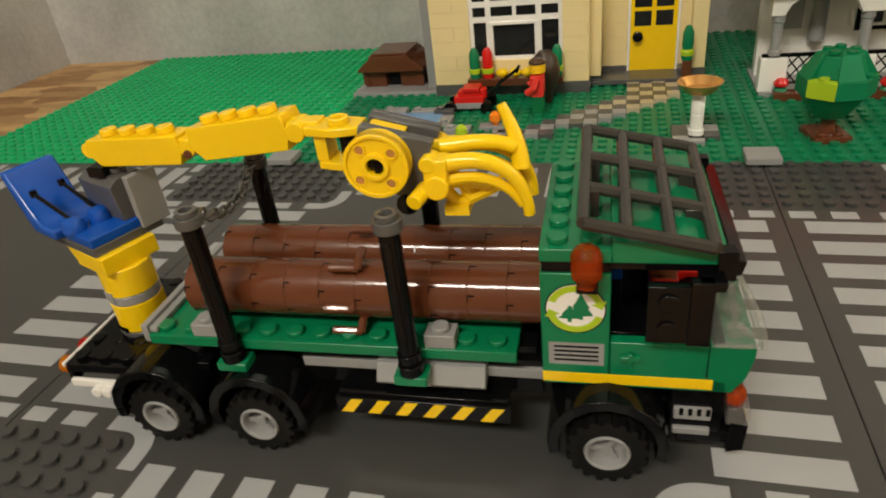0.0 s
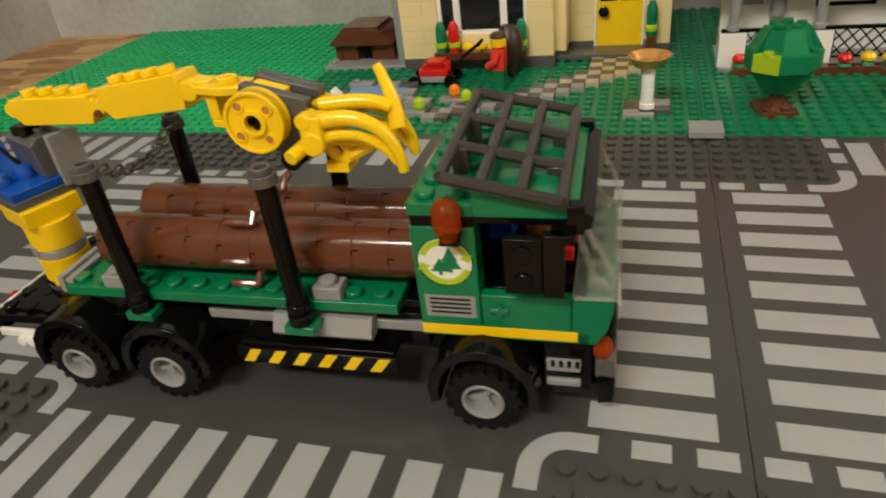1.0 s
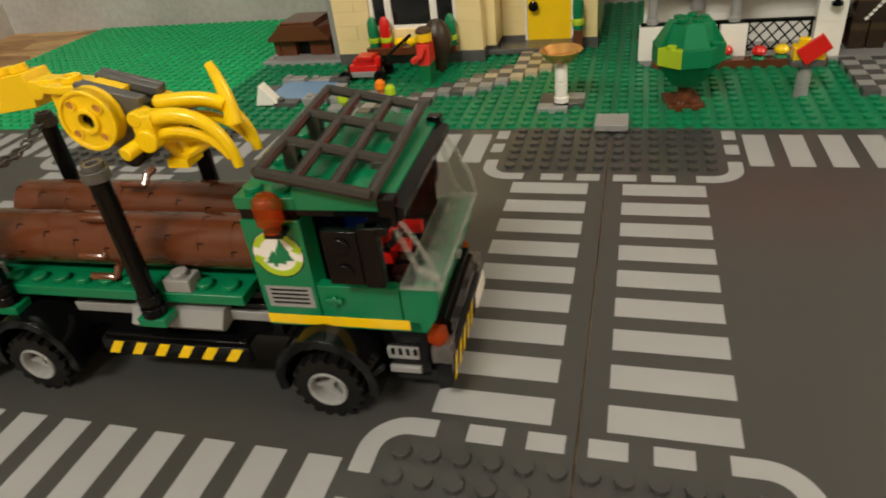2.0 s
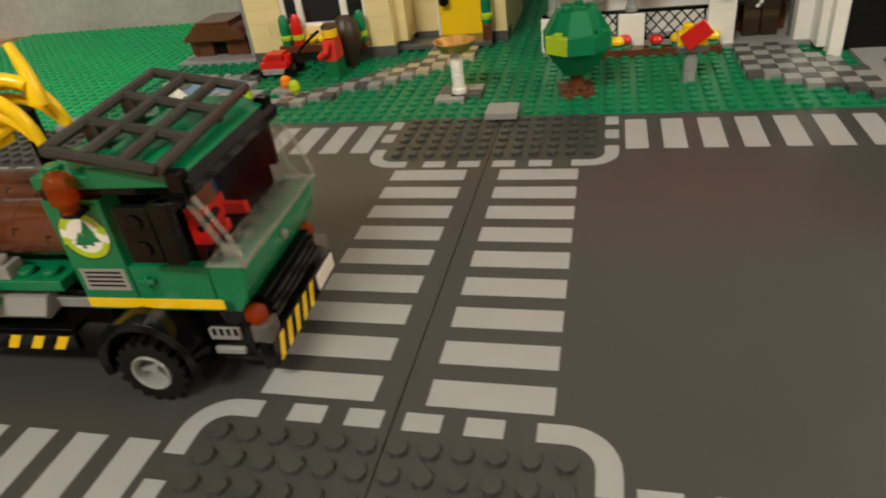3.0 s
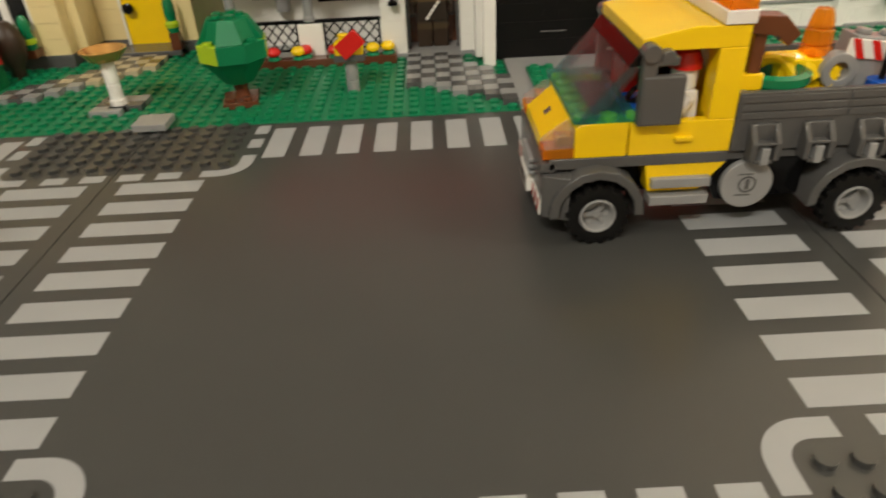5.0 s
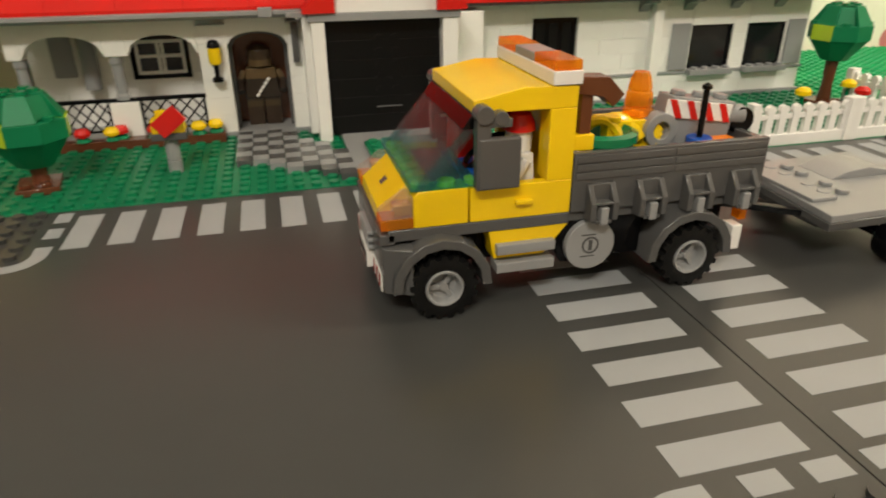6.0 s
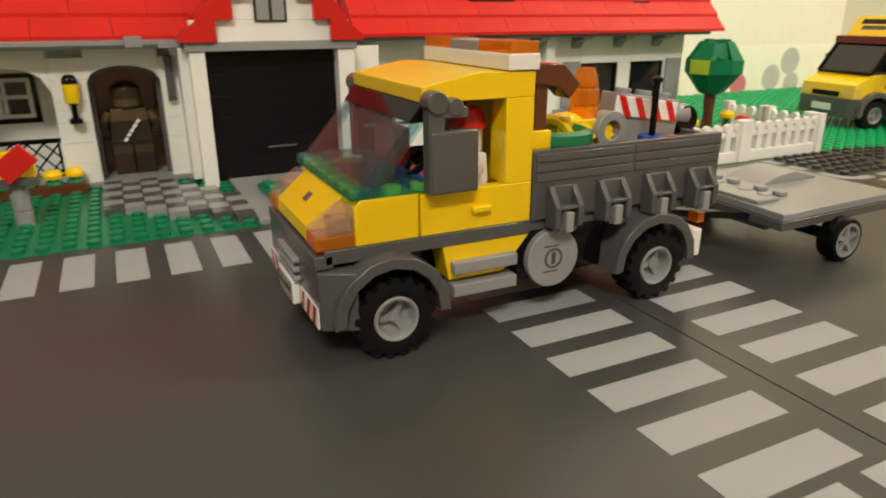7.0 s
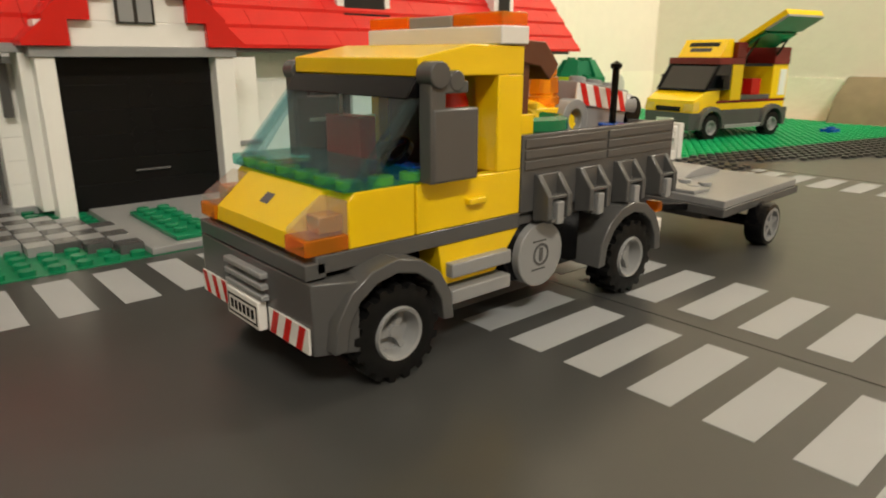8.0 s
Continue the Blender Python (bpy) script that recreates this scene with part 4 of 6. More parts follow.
for y0 in (0.46, 5.46):
    part("headlight", Form().prism("y", [(-1.95, 3.95), (-0.82, 3.95), (-0.82, 4.75), (-1.0, 4.75), (-1.95, 4.1)], y0, y0 + 0.98), LENS, yt, "clear headlight")
    part("lamp_core", Form().box(-1.5, -0.84, y0 + 0.2, y0 + 0.78, 3.97, 4.4), PEARL, yt)
    part("indicator", Form().box(-2.0, -0.82, y0, y0 + 0.98, 3.54, 3.94), AMBER, yt, "amber indicator")
part("bumper", Form().prism("z", [(-1.0, -0.15), (-2.0, 0.3), (-2.05, 2.2), (-2.05, 4.7), (-2.0, 6.6), (-1.0, 7.05), (-0.6, 6.0), (-0.6, 0.9)], 1.15, 2.95), DARK, yt, "dark grey bumper")
part("grille", Form().box(-2.25, -1.9, 2.35, 4.55, 2.0, 2.16).box(-2.25, -1.9, 2.35, 4.55, 2.3, 2.46).box(-2.25, -1.9, 2.35, 4.55, 2.6, 2.76), LIGHT, yt, "light grey grille bars")
pl = part("plate", Form().box(-2.3, -2.05, 2.5, 4.4, 1.18, 1.97), WHITE, yt, "white plate with black bars")
part("plate_frame", Form().box(-2.312, -2.298, 2.6, 4.3, 1.28, 1.33).box(-2.312, -2.298, 2.6, 4.3, 1.77, 1.82).box(-2.312, -2.298, 2.6, 2.65, 1.28, 1.82).box(-2.312, -2.298, 4.25, 4.3, 1.28, 1.82), BLACK, pl, edge=0)
for k in range(6):
    part("bar", Form().box(-2.312, -2.298, 2.78 + 0.24 * k, 2.93 + 0.24 * k, 1.42, 1.68), BLACK, pl, edge=0)
for y0, y1, sg in ((0.38, 2.35, 1), (4.6, 6.55, -1)):
    wp = part("warning_print", Form().box(-2.085, -2.03, y0, y1, 1.2, 1.85), WHITE, yt, "red and white striped print", edge=0)
    for k in range(3):
        a = y0 + 0.1 + 0.65 * k
        z0, z1 = (1.2, 1.85) if sg > 0 else (1.85, 1.2)
        part("stripe", Form().add([(-2.09, a + 0.25, z0), (-2.09, a + 0.55, z0), (-2.09, a + 0.3, z1), (-2.09, a, z1)], [(0, 1, 2, 3)]), RED, wp, edge=0)
# cab
for y0, y1 in ((0.46, 0.9), (6.0, 6.44)):
    dr = part("door", Form().box(1.27, 5.15, y0, y1, 3.54, 4.85), YELLOW, yt, "yellow door")
    if y0 < 1:
        part("handle", Form().box(2.95, 3.6, y0 - 0.2, y0, 4.1, 4.28), YELLOW, dr)
    part("rear_pillar", Form().box(4.15, 5.15, y0, y1 + 0.5 if y0 < 1 else y1, 4.85, 7.5), YELLOW, yt)
part("cab_back", Form().box(4.7, 5.15, 1.0, 6.0, 3.54, 7.5), YELLOW, yt)
part("roof", Form().prism("y", [(1.35, 7.5), (5.15, 7.5), (5.15, 8.25), (3.2, 8.3), (1.35, 7.95)], 0.46, 6.44), YELLOW, yt, "yellow roof sloping to the front")
part("visor", Form().prism("y", [(0.95, 6.98), (1.75, 6.98), (1.75, 7.5), (1.32, 7.5)], 0.47, 6.43), BLACK, yt)
for y in (0.5, 6.3):
    part("front_pillar", Form().pipe([(-0.55, y + 0.06, 5.0), (1.2, y + 0.06, 6.95)], 0.14, 8), TEAL, yt, edge=0)
wf = Form()
p0, p1 = (-0.88, 4.9), (0.95, 6.98)
wf.prism("y", [p0, p1, (p1[0] + 0.16, p1[1]), (p0[0] + 0.16, p0[1])], 0.48, 6.42)
for y0, y1 in ((0.48, 0.60), (6.30, 6.42)):
    wf.prism("y", [(p0[0] + 0.17, 4.9), (p1[0] + 0.16, 6.96), (p1[0] + 0.5, 6.96), (p0[0] + 0.75, 4.9)], y0, y1)
part("windscreen", wf, TEAL, yt, "pale blue clear windscreen", edge=0)
part("glass_sill", Form().box(-0.92, 1.5, 0.46, 6.44, 4.905, 5.22), DEEP_TEAL, yt, "teal clear lower edge of the windscreen")
for j in range(6):
    part("sill_stud", Form().cyl((-0.45, 0.95 + j, 4.91), (-0.45, 0.95 + j, 5.1), 0.33, seg=16), LIME, yt, "lime stud inside the clear edge", edge=0)
for j in range(2):
    part("sill_stud", Form().cyl((0.5 + j, 0.95, 4.91), (0.5 + j, 0.95, 5.1), 0.33, seg=16), LIME, yt, edge=0)
# black boxes put the dark of the cab's inside into colour
part("sill", Form().box(0.1, 1.3, 1.4, 5.5, 4.5, 4.9).box(1.0, 4.2, 6.02, 6.05, 3.6, 4.8), BLACK, yt)
part("seat", Form().box(2.3, 4.4, 1.2, 5.7, 3.6, 4.4).box(1.7, 2.3, 3.6, 5.4, 4.4, 6.3), RED, yt, "red seat inside")
part("console", Form().box(1.3, 2.4, 1.0, 5.9, 3.6, 4.6).box(1.5, 2.2, 1.0, 3.0, 4.6, 5.2), BLUE, yt, "blue console inside")
# charcoal panels added before the yellow back wall to imitate inner shade
part("cab_lining", Form().box(4.5, 4.68, 4.0, 5.95, 4.4, 7.45).box(1.4, 4.5, 5.9, 5.98, 3.6, 5.2), CHARCOAL, yt, "dark panel added for the shade inside the cab")
part("steering_wheel", Form().cyl((1.9, 2.0, 5.4), (1.75, 2.0, 5.55), 0.5, seg=16, hole=0.36), BLACK, yt)
part("far_window", Form().box(1.6, 4.1, 6.1, 6.2, 4.9, 5.0).box(1.6, 4.1, 6.1, 6.2, 6.0, 6.12).box(2.7, 2.82, 6.1, 6.2, 4.9, 7.4), WHITE, yt)
fig = Form().prism("y", [(2.95, 4.2), (3.95, 4.2), (3.85, 5.75), (3.1, 5.75)], 1.1, 2.5).cyl((3.5, 1.8, 5.75), (3.5, 1.8, 6.5), 0.5).pipe([(3.5, 1.0, 5.6), (3.2, 0.95, 5.1), (2.7, 1.1, 4.9)], 0.24, 8)
solid("driver_doll", fig, WHITE, 22.83, 16.8, 0, "plain white toy driver sitting in the works truck", "toy figure")
solid("hard_hat", Form().spin((3.5, 1.8, 6.5), (0, 0, 1), [(0.62, 0), (0.6, 0.25), (0.45, 0.6), (0, 0.75)], 18), RED, 22.83, 16.8, 0, "red toy helmet on the driver", "helmet", edge=0)
for y0, y1 in ((-0.05, 0.3), (6.6, 6.95)):
    part("side_mirror", Form().box(1.4, 2.95, y0, y1, 4.9, 6.75), DARK, yt, "dark grey side mirror", edge=0.08)
    part("mirror_arm", Form().box(1.35, 1.85, y0 + 0.05, y1 + 0.15, 4.9, 7.55).cyl((1.6, y0 - 0.05, 7.55), (1.6, y1 + 0.2, 7.55), 0.33).cyl((2.2, y0 + 0.02, 7.4), (2.2, y1 + 0.1, 7.4), 0.26).box(1.8, 2.6, y0 + 0.05, y1 + 0.1, 7.1, 7.4), DARK, yt)
lb = part("light_bar", Form().box(4.15, 5.25, 0.4, 6.5, 8.3, 8.78), WHITE, yt, "white light bar with amber lamps")
for y0, y1, mat in ((0.42, 2.4, AMBER), (2.45, 4.4, LIGHT), (4.45, 6.48, AMBER)):
    part("lamp", Form().box(4.2, 5.2, y0, y1, 8.78, 9.14 if mat is AMBER else 9.1), mat, lb, "clear amber lamp" if mat is AMBER else "grey tile")
# load bed
part("bed_floor", Form().box(5.2, 13.4, 0.6, 6.3, 3.1, 3.9), DARK, yt, "dark grey bed floor")
def bed_side(y0, y1, out):
    side = part("bed_side", Form().box(5.2, 13.4, y0, y1, 3.5, 5.8), DARK, yt, "dark grey ribbed side board")
    for z in (5.68, 5.36, 5.04):
        for x0, x1 in ((5.3, 9.2), (9.35, 13.3)):
            part("rib", Form().box(x0, x1, y0 + out if out < 0 else y1 - 0.02, y0 + 0.02 if out < 0 else y1 + out, z - 0.26, z), DARK, side, edge=0.02)
bed_side(0.45, 0.75, -0.05)
bed_side(6.15, 6.45, 0.05)
part("tailgate", Form().box(13.1, 13.45, 0.75, 6.15, 3.5, 5.7), DARK, yt, "dark grey tailgate")
part("bed_front", Form().box(5.2, 5.5, 0.75, 6.15, 3.5, 5.8), DARK, yt)
for k in range(4):
    hx = 6.3 + 2.02 * k
    cheek = [(0.46, 4.62), (0.3, 4.62), (-0.16, 4.0), (-0.16, 3.3), (0.46, 3.2)]
    hg = part("hinge", Form().box(hx - 0.52, hx + 0.52, 0.3, 0.46, 3.2, 4.62).prism("x", cheek, hx - 0.56, hx - 0.34).prism("x", cheek, hx + 0.34, hx + 0.56)
              .box(hx - 0.34, hx + 0.34, -0.14, 0.3, 3.9, 4.02).box(hx - 0.34, hx + 0.34, -0.12, 0.3, 3.16, 3.3), DARK, yt, "dark grey hinge bracket with hollow top")
    part("clip", Form().box(hx - 0.15, hx + 0.15, -0.2, 0.2, 3.14, 3.82), LIGHT, hg, "light grey clip")
part("tail_lamp", Form().box(12.55, 12.9, 0.3, 0.8, 2.45, 2.85), AMBER, yt, "clear amber tail lamp")
part("mud_flap", Form().box(12.3, 12.75, 0.2, 0.9, 1.2, 2.25), WHITE, yt, "white mud flap")

# load
X0, Y0 = 22.83, 16.8
solid("bucket", Form().spin((6.95, 2.0, 3.92), (0, 0, 1), [(0.9, 0), (1.05, 1.4), (1.4, 1.9), (1.4, 2.2), (1.15, 2.3), (1.0, 2.0), (0.85, 0.3), (0, 0.3)], 24), GREEN, X0, Y0, 0, "green round bucket in the truck bed", "bucket", edge=0)
solid("orange_flame", Form().spin((9.0, 3.0, 6.35), (0, 0, 1), [(0.46, 0), (0.6, 0.06), (0.6, 0.3), (0.5, 0.38), (0.56, 0.44), (0.52, 0.95), (0.44, 1.02), (0.48, 1.08), (0.4, 1.5), (0.3, 1.72), (0.0, 1.74), (0.0, 0)], 9), AMBER, X0, Y0, 0, "clear orange toy flame piece on the load", "toy part", edge=0)
yb = thing("yellow_frame", X0, Y0, 0, "yellow bent toy bars piled in the bed", "toy part")
part("block", Form().box(7.4, 9.2, 2.3, 3.7, 3.92, 6.32).stud(7.7, 2.5, 6.32), YELLOW, yb)
for k in range(3):
    part("bar", Form().pipe(arc((6.7 + 0.8 * k, 2.9 + 0.3 * k, 6.0), (8.0 + 0.8 * k, 2.2, 5.6), (0, 0, 0.55), 8), 0.22, 8), YELLOW, yb, edge=0)
part("bar", Form().pipe([(9.3, 2.2, 5.0), (9.55, 2.3, 5.9), (9.2, 2.4, 6.2)], 0.25, 8), YELLOW, yb, edge=0)
ps = thing("tool_post", X0, Y0, 0, "brown post with angled head behind the cab", "tool")
part("shaft", Form().box(5.55, 6.0, 1.0, 1.5, 3.92, 8.0), BROWN, ps)
part("head", Form().prism("y", [(5.3, 7.85), (6.3, 7.7), (6.75, 7.3), (7.15, 7.75), (6.5, 8.4), (5.3, 8.45)], 0.85, 1.7), BROWN, ps)
part("clip", Form().box(5.2, 6.1, 0.85, 1.6, 5.75, 6.35), YELLOW, ps, "yellow clip")
tipped = spot(11.3, 2.2, 6.4, 0, 8, 0) @ spot(-11.3, -2.2, -6.4)
mc = thing("road_saw", X0, Y0, 0, "grey toy machine with red and white striped board", "toy machine")
part("body", Form().box(10.0, 12.9, 2.2, 3.4, 3.92, 7.0).studs(10.0, 13.0, 2.3, 3.3, 7.0), LIGHT, mc, at=tipped)
pr = part("warning_board", Form().box(9.7, 12.7, 2.1, 2.2, 6.2, 6.92), WHITE, mc, "white board with red slanted stripes", at=tipped)
for k in range(4):
    part("stripe", Form().add([(9.75 + 0.75 * k, 2.09, 6.92), (10.08 + 0.75 * k, 2.09, 6.92), (10.5 + 0.75 * k, 2.09, 6.2), (10.17 + 0.75 * k, 2.09, 6.2)], [(0, 1, 2, 3)]), RED, pr, edge=0)
part("nozzle", Form().cyl((12.6, 2.6, 6.2), (13.5, 2.5, 6.2), 0.42).cyl((9.6, 2.0, 5.9), (9.6, 2.6, 5.9), 0.7, seg=20, hole=0.35), LIGHT, mc)
part("wheel", Form().cyl((13.4, 2.2, 6.0), (13.4, 2.9, 6.0), 0.55), BLACK, mc)
part("antenna", Form().cyl((10.9, 1.4, 5.4), (10.9, 1.4, 7.6), 0.12).spin((10.9, 1.4, 7.5), (0, 0, 1), [(0.0, 0), (0.2, 0.12), (0.2, 0.25), (0, 0.36)], 12), BLACK, mc, "black antenna", edge=0)
part("antenna_foot", Form().cyl((10.9, 1.4, 3.92), (10.9, 1.4, 5.75), 0.5), BLUE, mc, "blue round foot")
solid("rubble", Form().box(11.3, 12.6, 1.0, 2.0, 3.92, 5.55), ORANGE, X0, Y0, 0, "orange brick lying in the truck bed", "brick")

# ---------- trailer ----------
tr = thing("flat_trailer", 22.83, 16.8, 0, "light grey toy flat trailer hitched to the works truck", "toy trailer")
part("tow_bar", Form().box(12.4, 15.5, 3.2, 3.8, 1.75, 2.05).prism("z", [(13.5, 3.4), (16.5, 1.2), (16.5, 1.6), (14.0, 3.6)], 1.8, 2.1).prism("z", [(13.5, 3.6), (16.5, 5.8), (16.5, 5.4), (14.0, 3.4)], 1.8, 2.1), BLACK, tr, "black tow bar")
part("deck", Form().prism("z", [(16.5, -0.35), (17.0, 6.6), (24.2, 7.0), (24.4, -0.1)], 1.72, 2.08), DARK, tr, "grey deck")
dk = Form().prism("z", [(16.6, -0.3), (17.1, 6.5), (24.1, 6.9), (24.3, 0.0)], 2.08, 2.4)
dk.box(16.9, 18.2, 1.2, 6.0, 2.4, 2.56).studs(17.6, 19.6, 1.4, 3.4, 2.4).studs(17.6, 19.6, 3.9, 5.9, 2.4)
dk.prism("y", [(19.9, 2.4), (23.6, 2.4), (23.4, 2.53), (22.0, 2.86), (20.8, 2.74)], 3.4, 5.6)
part("deck_top", dk, LIGHT, tr, "light grey top with studs and wing")
part("underside", Form().box(17.0, 22.8, 0.8, 5.8, 1.4, 1.72), DARK, tr)
def small_wheel(y, far):
    w = new("wheel")
    w.parent = tr
    w.matrix_basis = spot(20.2, y, 0.95, 0, 0, 180 if far else 0)
    part("tyre", Form().spin((0, 0, 0), (0, 1, 0), [(0.72, 0.1), (0.74, 0.0), (0.9, 0.03), (0.95, 0.15), (0.95, 0.7), (0.9, 0.8), (0.72, 0.8), (0.72, 0.1)], 28), BLACK, w, edge=0)
    rf = Form().cyl((0, 0.0, 0), (0, 0.3, 0), 0.74, seg=24, hole=0.62).cyl((0, 0.05, 0), (0, 0.7, 0), 0.2, seg=14).cyl((0, 0.45, 0), (0, 0.7, 0), 0.72, seg=24)
    for k in range(5):
        rf.join(Form().box(-0.09, 0.09, 0.06, 0.25, 0.1, 0.66), Matrix.Rotation(2 * math.pi * k / 5, 4, "Y"))
    part("rim", rf, LIGHT, w, edge=0)
small_wheel(-0.8, False)
small_wheel(7.6, True)
part("axle", Form().cyl((20.2, -0.2, 0.95), (20.2, 7.0, 0.95), 0.25).box(19.6, 20.8, 1.5, 5.5, 0.8, 1.8), BLACK, tr)
part("tail_light", Form().box(24.3, 24.6, 0.2, 1.0, 1.85, 2.25), REDGLASS, tr, "clear red tail light")

# ---------- shared house pieces ----------
def wall_form(x0, x1, y0, y1, z0, z1, holes=()):
    """A wall along x with rectangular or arched holes: (xa, xb, za, spring, apex)."""
    f = Form()
    cuts = sorted({x0, x1, *[h[0] for h in holes], *[h[1] for h in holes]})
    for a, b in zip(cuts, cuts[1:]):
        hole = next((h for h in holes if h[0] <= a and b <= h[1]), None)
        if hole is None:
            f.box(a, b, y0, y1, z0, z1)
            continue
        xa, xb, za, zs, zt = hole
        if za > z0:
            f.box(a, b, y0, y1, z0, za)
        n = 14 if zt > zs else 1
        top = []
        for i in range(n + 1):
            u = i / n
            top.append((xa + (xb - xa) * u, zs + (zt - zs) * math.sqrt(max(0.0, 1 - (2 * u - 1) ** 2))))
        f.prism("y", top + [(xb, z1), (xa, z1)], y0, y1)
    return f


BRICKS = {}


def brick(n, d, mat):
    """A plain brick n studs long and d deep, as a shared mesh with chamfered edges."""
    key = (round(n, 3), round(d, 3), mat.name)
    if key not in BRICKS:
        c = 0.03
        f = Form().prism("z", [(c, 0.004), (n - c, 0.004), (n - 0.006, c), (n - 0.006, d), (0.006, d), (0.006, c)], 0.006, 1.194)
        BRICKS[key] = mesh_of("brick", f, mat)
    return BRICKS[key]


def brick_wall(parent, mat, label, x0, x1, y0, y1, z0, z1, holes=()):
    """A wall of single bricks round its holes; the blocks over and under each hole are one mesh."""
    cuts = sorted({x0, x1, *[h[0] for h in holes], *[h[1] for h in holes]})
    h = holes[0]
    ob = part("wall", wall_form(h[0], h[1], y0, y1, h[2], z1, [h]), mat, parent, label)
    for g in holes[1:]:
        part("lintel_wall", wall_form(g[0], g[1], y0, y1, g[2], z1, [g]), mat, parent)
    for g in holes:
        if g[2] > z0:
            part("sill_wall", Form().box(g[0], g[1], y0, y1, z0, g[2]), mat, parent)
    for a, b in zip(cuts, cuts[1:]):
        if any(h[0] <= a and b <= h[1] for h in holes):
            continue
        k, z = 0, z0
        while z < z1 - 0.6:
            x = a
            n = 2.0 if k % 2 else 4.0
            while x < b - 0.05:
                m = min(n, b - x)
                piece("brick", brick(m, y1 - y0, mat), ob, spot(x, y0, z))
                x, n = x + m, 4.0
            k, z = k + 1, z + 1.2
    return ob


GLASS_DARK = bpy.data.materials.new("dark_window_pane")
GLASS_DARK.use_nodes = True
gb = GLASS_DARK.node_tree.nodes["Principled BSDF"]
gb.inputs["Base Color"].default_value = (0.012, 0.013, 0.014, 1)
gb.inputs["Roughness"].default_value = 0.12


def window(parent, xs, zs, y, bar, frame_mat, name="window"):
    """Bars at the given xs and zs, one dark pane per field."""
    f = Form()
    for x in xs:
        f.box(x - bar, x + bar, y - 0.18, y + 0.12, zs[0] - bar, zs[-1] + bar)
    for a, b in zip(xs, xs[1:]):
        for z in zs:
            f.box(a + bar, b - bar, y - 0.16, y + 0.12, z - bar, z + bar)
    w = part(name, f, frame_mat, parent, "white window frame with dark panes" if frame_mat is WHITE else "dark window frame", edge=0.02)
    for a, b in zip(xs, xs[1:]):
        for c, d in zip(zs, zs[1:]):
            part("pane", Form().box(a + bar, b - bar, y, y + 0.06, c + bar, d - bar), GLASS_DARK, w, edge=0)
    return w


def roof_brick(n):
    """A 45 degree slope brick, n studs long, with rough-edged foot."""
    return mesh_of("roof_tile", Form().prism("x", [(0, 0), (0, 0.22), (0.98, 1.2), (2, 1.2), (2, 0)], 0.012, n - 0.012), RED)


ROOF4, ROOF2 = roof_brick(4), roof_brick(2)


def roof_slope(parent, x0, x1, y, z, courses):
    for k in range(courses):
        x = x0
        first = 2 if k % 2 else 4
        while x < x1 - 0.1:
            n = min(first, x1 - x)
            first = 4
            piece("roof_tile", ROOF4 if n > 2.5 else ROOF2, parent, spot(x, y + k, z + 1.2 * k))
            x += 4 if n > 2.5 else 2


# ---------- tan house ----------
th = thing("tan_house", 0, 0, 0, "tan toy brick house with yellow door and white bay window", "toy house")
brick_wall(th, TAN, "tan front wall", -24, -11, 46.25, 47.4, 1.0, 17, [(-20.7, -13.1, 2.95, 9.5, 9.5)])
part("wall", Form().box(-11, -10.1, 47.75, 49, 1.0, 17), TAN, th)
part("side_wall", Form().box(-24, -23, 47.4, 60, 0, 17), TAN, th)
part("return_wall", Form().box(-11.6, -10.1, 47.4, 47.75, 1.0, 17), TAN, th)
brick_wall(th, TAN, "tan wall round the door", -10.1, -3.1, 50.2, 51.2, 1.0, 17, [(-8.0, -4.0, 1.0, 8.9, 8.9)])
part("pillar", Form().box(-3.1, -1.9, 48.9, 60, 0.0, 17), TAN, th)
part("back_wall", Form().box(-23, -1.9, 59, 60, 0, 17), TAN, th)
part("return_wall", Form().box(-10.4, -10.1, 49, 50.2, 1, 17), TAN, th)
for a in ((-24.05, -10.9, 46.2, 47.4), (-11.0, -10.05, 47.7, 49), (-10.1, -8.0, 50.15, 51.2), (-4.0, -1.85, 48.85, 51.2)):
    part("plinth", Form().box(*a, 0, 1.0), DARK, th, "dark grey plinth")
part("roof", Form().box(-24.5, -1.5, 45.8, 60.5, 17, 17.8), RED, th)
part("inner_floor", Form().box(-23, -3, 47.4, 59, 0.2, 0.6), DARK, th)
window(th, [-20.6, -19.1, -15.0, -13.2], [3.0, 6.2, 7.4, 9.4], 46.7, 0.22, WHITE)
part("mullion", Form().box(-17.1, -16.8, 46.5, 46.8, 6.3, 9.4), WHITE, th)
part("inner_frame", Form().box(-19.0, -18.75, 46.45, 46.75, 3.1, 6.0).box(-15.35, -15.1, 46.45, 46.75, 3.1, 6.0).box(-19, -15.1, 46.4, 46.75, 5.75, 6.0), WHITE, th)
part("door_frame", Form().box(-8.05, -7.85, 50.0, 50.6, 0.5, 8.9).box(-4.15, -3.95, 50.0, 50.6, 0.5, 8.9), WHITE, th, "thin white door frame")
dd = part("door", Form().box(-7.85, -4.15, 50.1, 50.4, 0.45, 8.8), YELLOW, th, "bright yellow door with black panes")
for x in (-7.55, -5.85):
    for z in (4.25, 5.75, 7.25):
        part("pane", Form().box(x, x + 1.35, 50.08, 50.12, z, z + 1.2), GLASS_DARK, dd, edge=0)
part("knob", Form().spin((-7.25, 50.1, 3.5), (0, -1, 0), [(0.2, 0), (0.2, 0.25), (0.42, 0.3), (0.42, 0.55), (0.2, 0.68), (0, 0.7)], 18), BLACK, dd, "black round knob", edge=0)
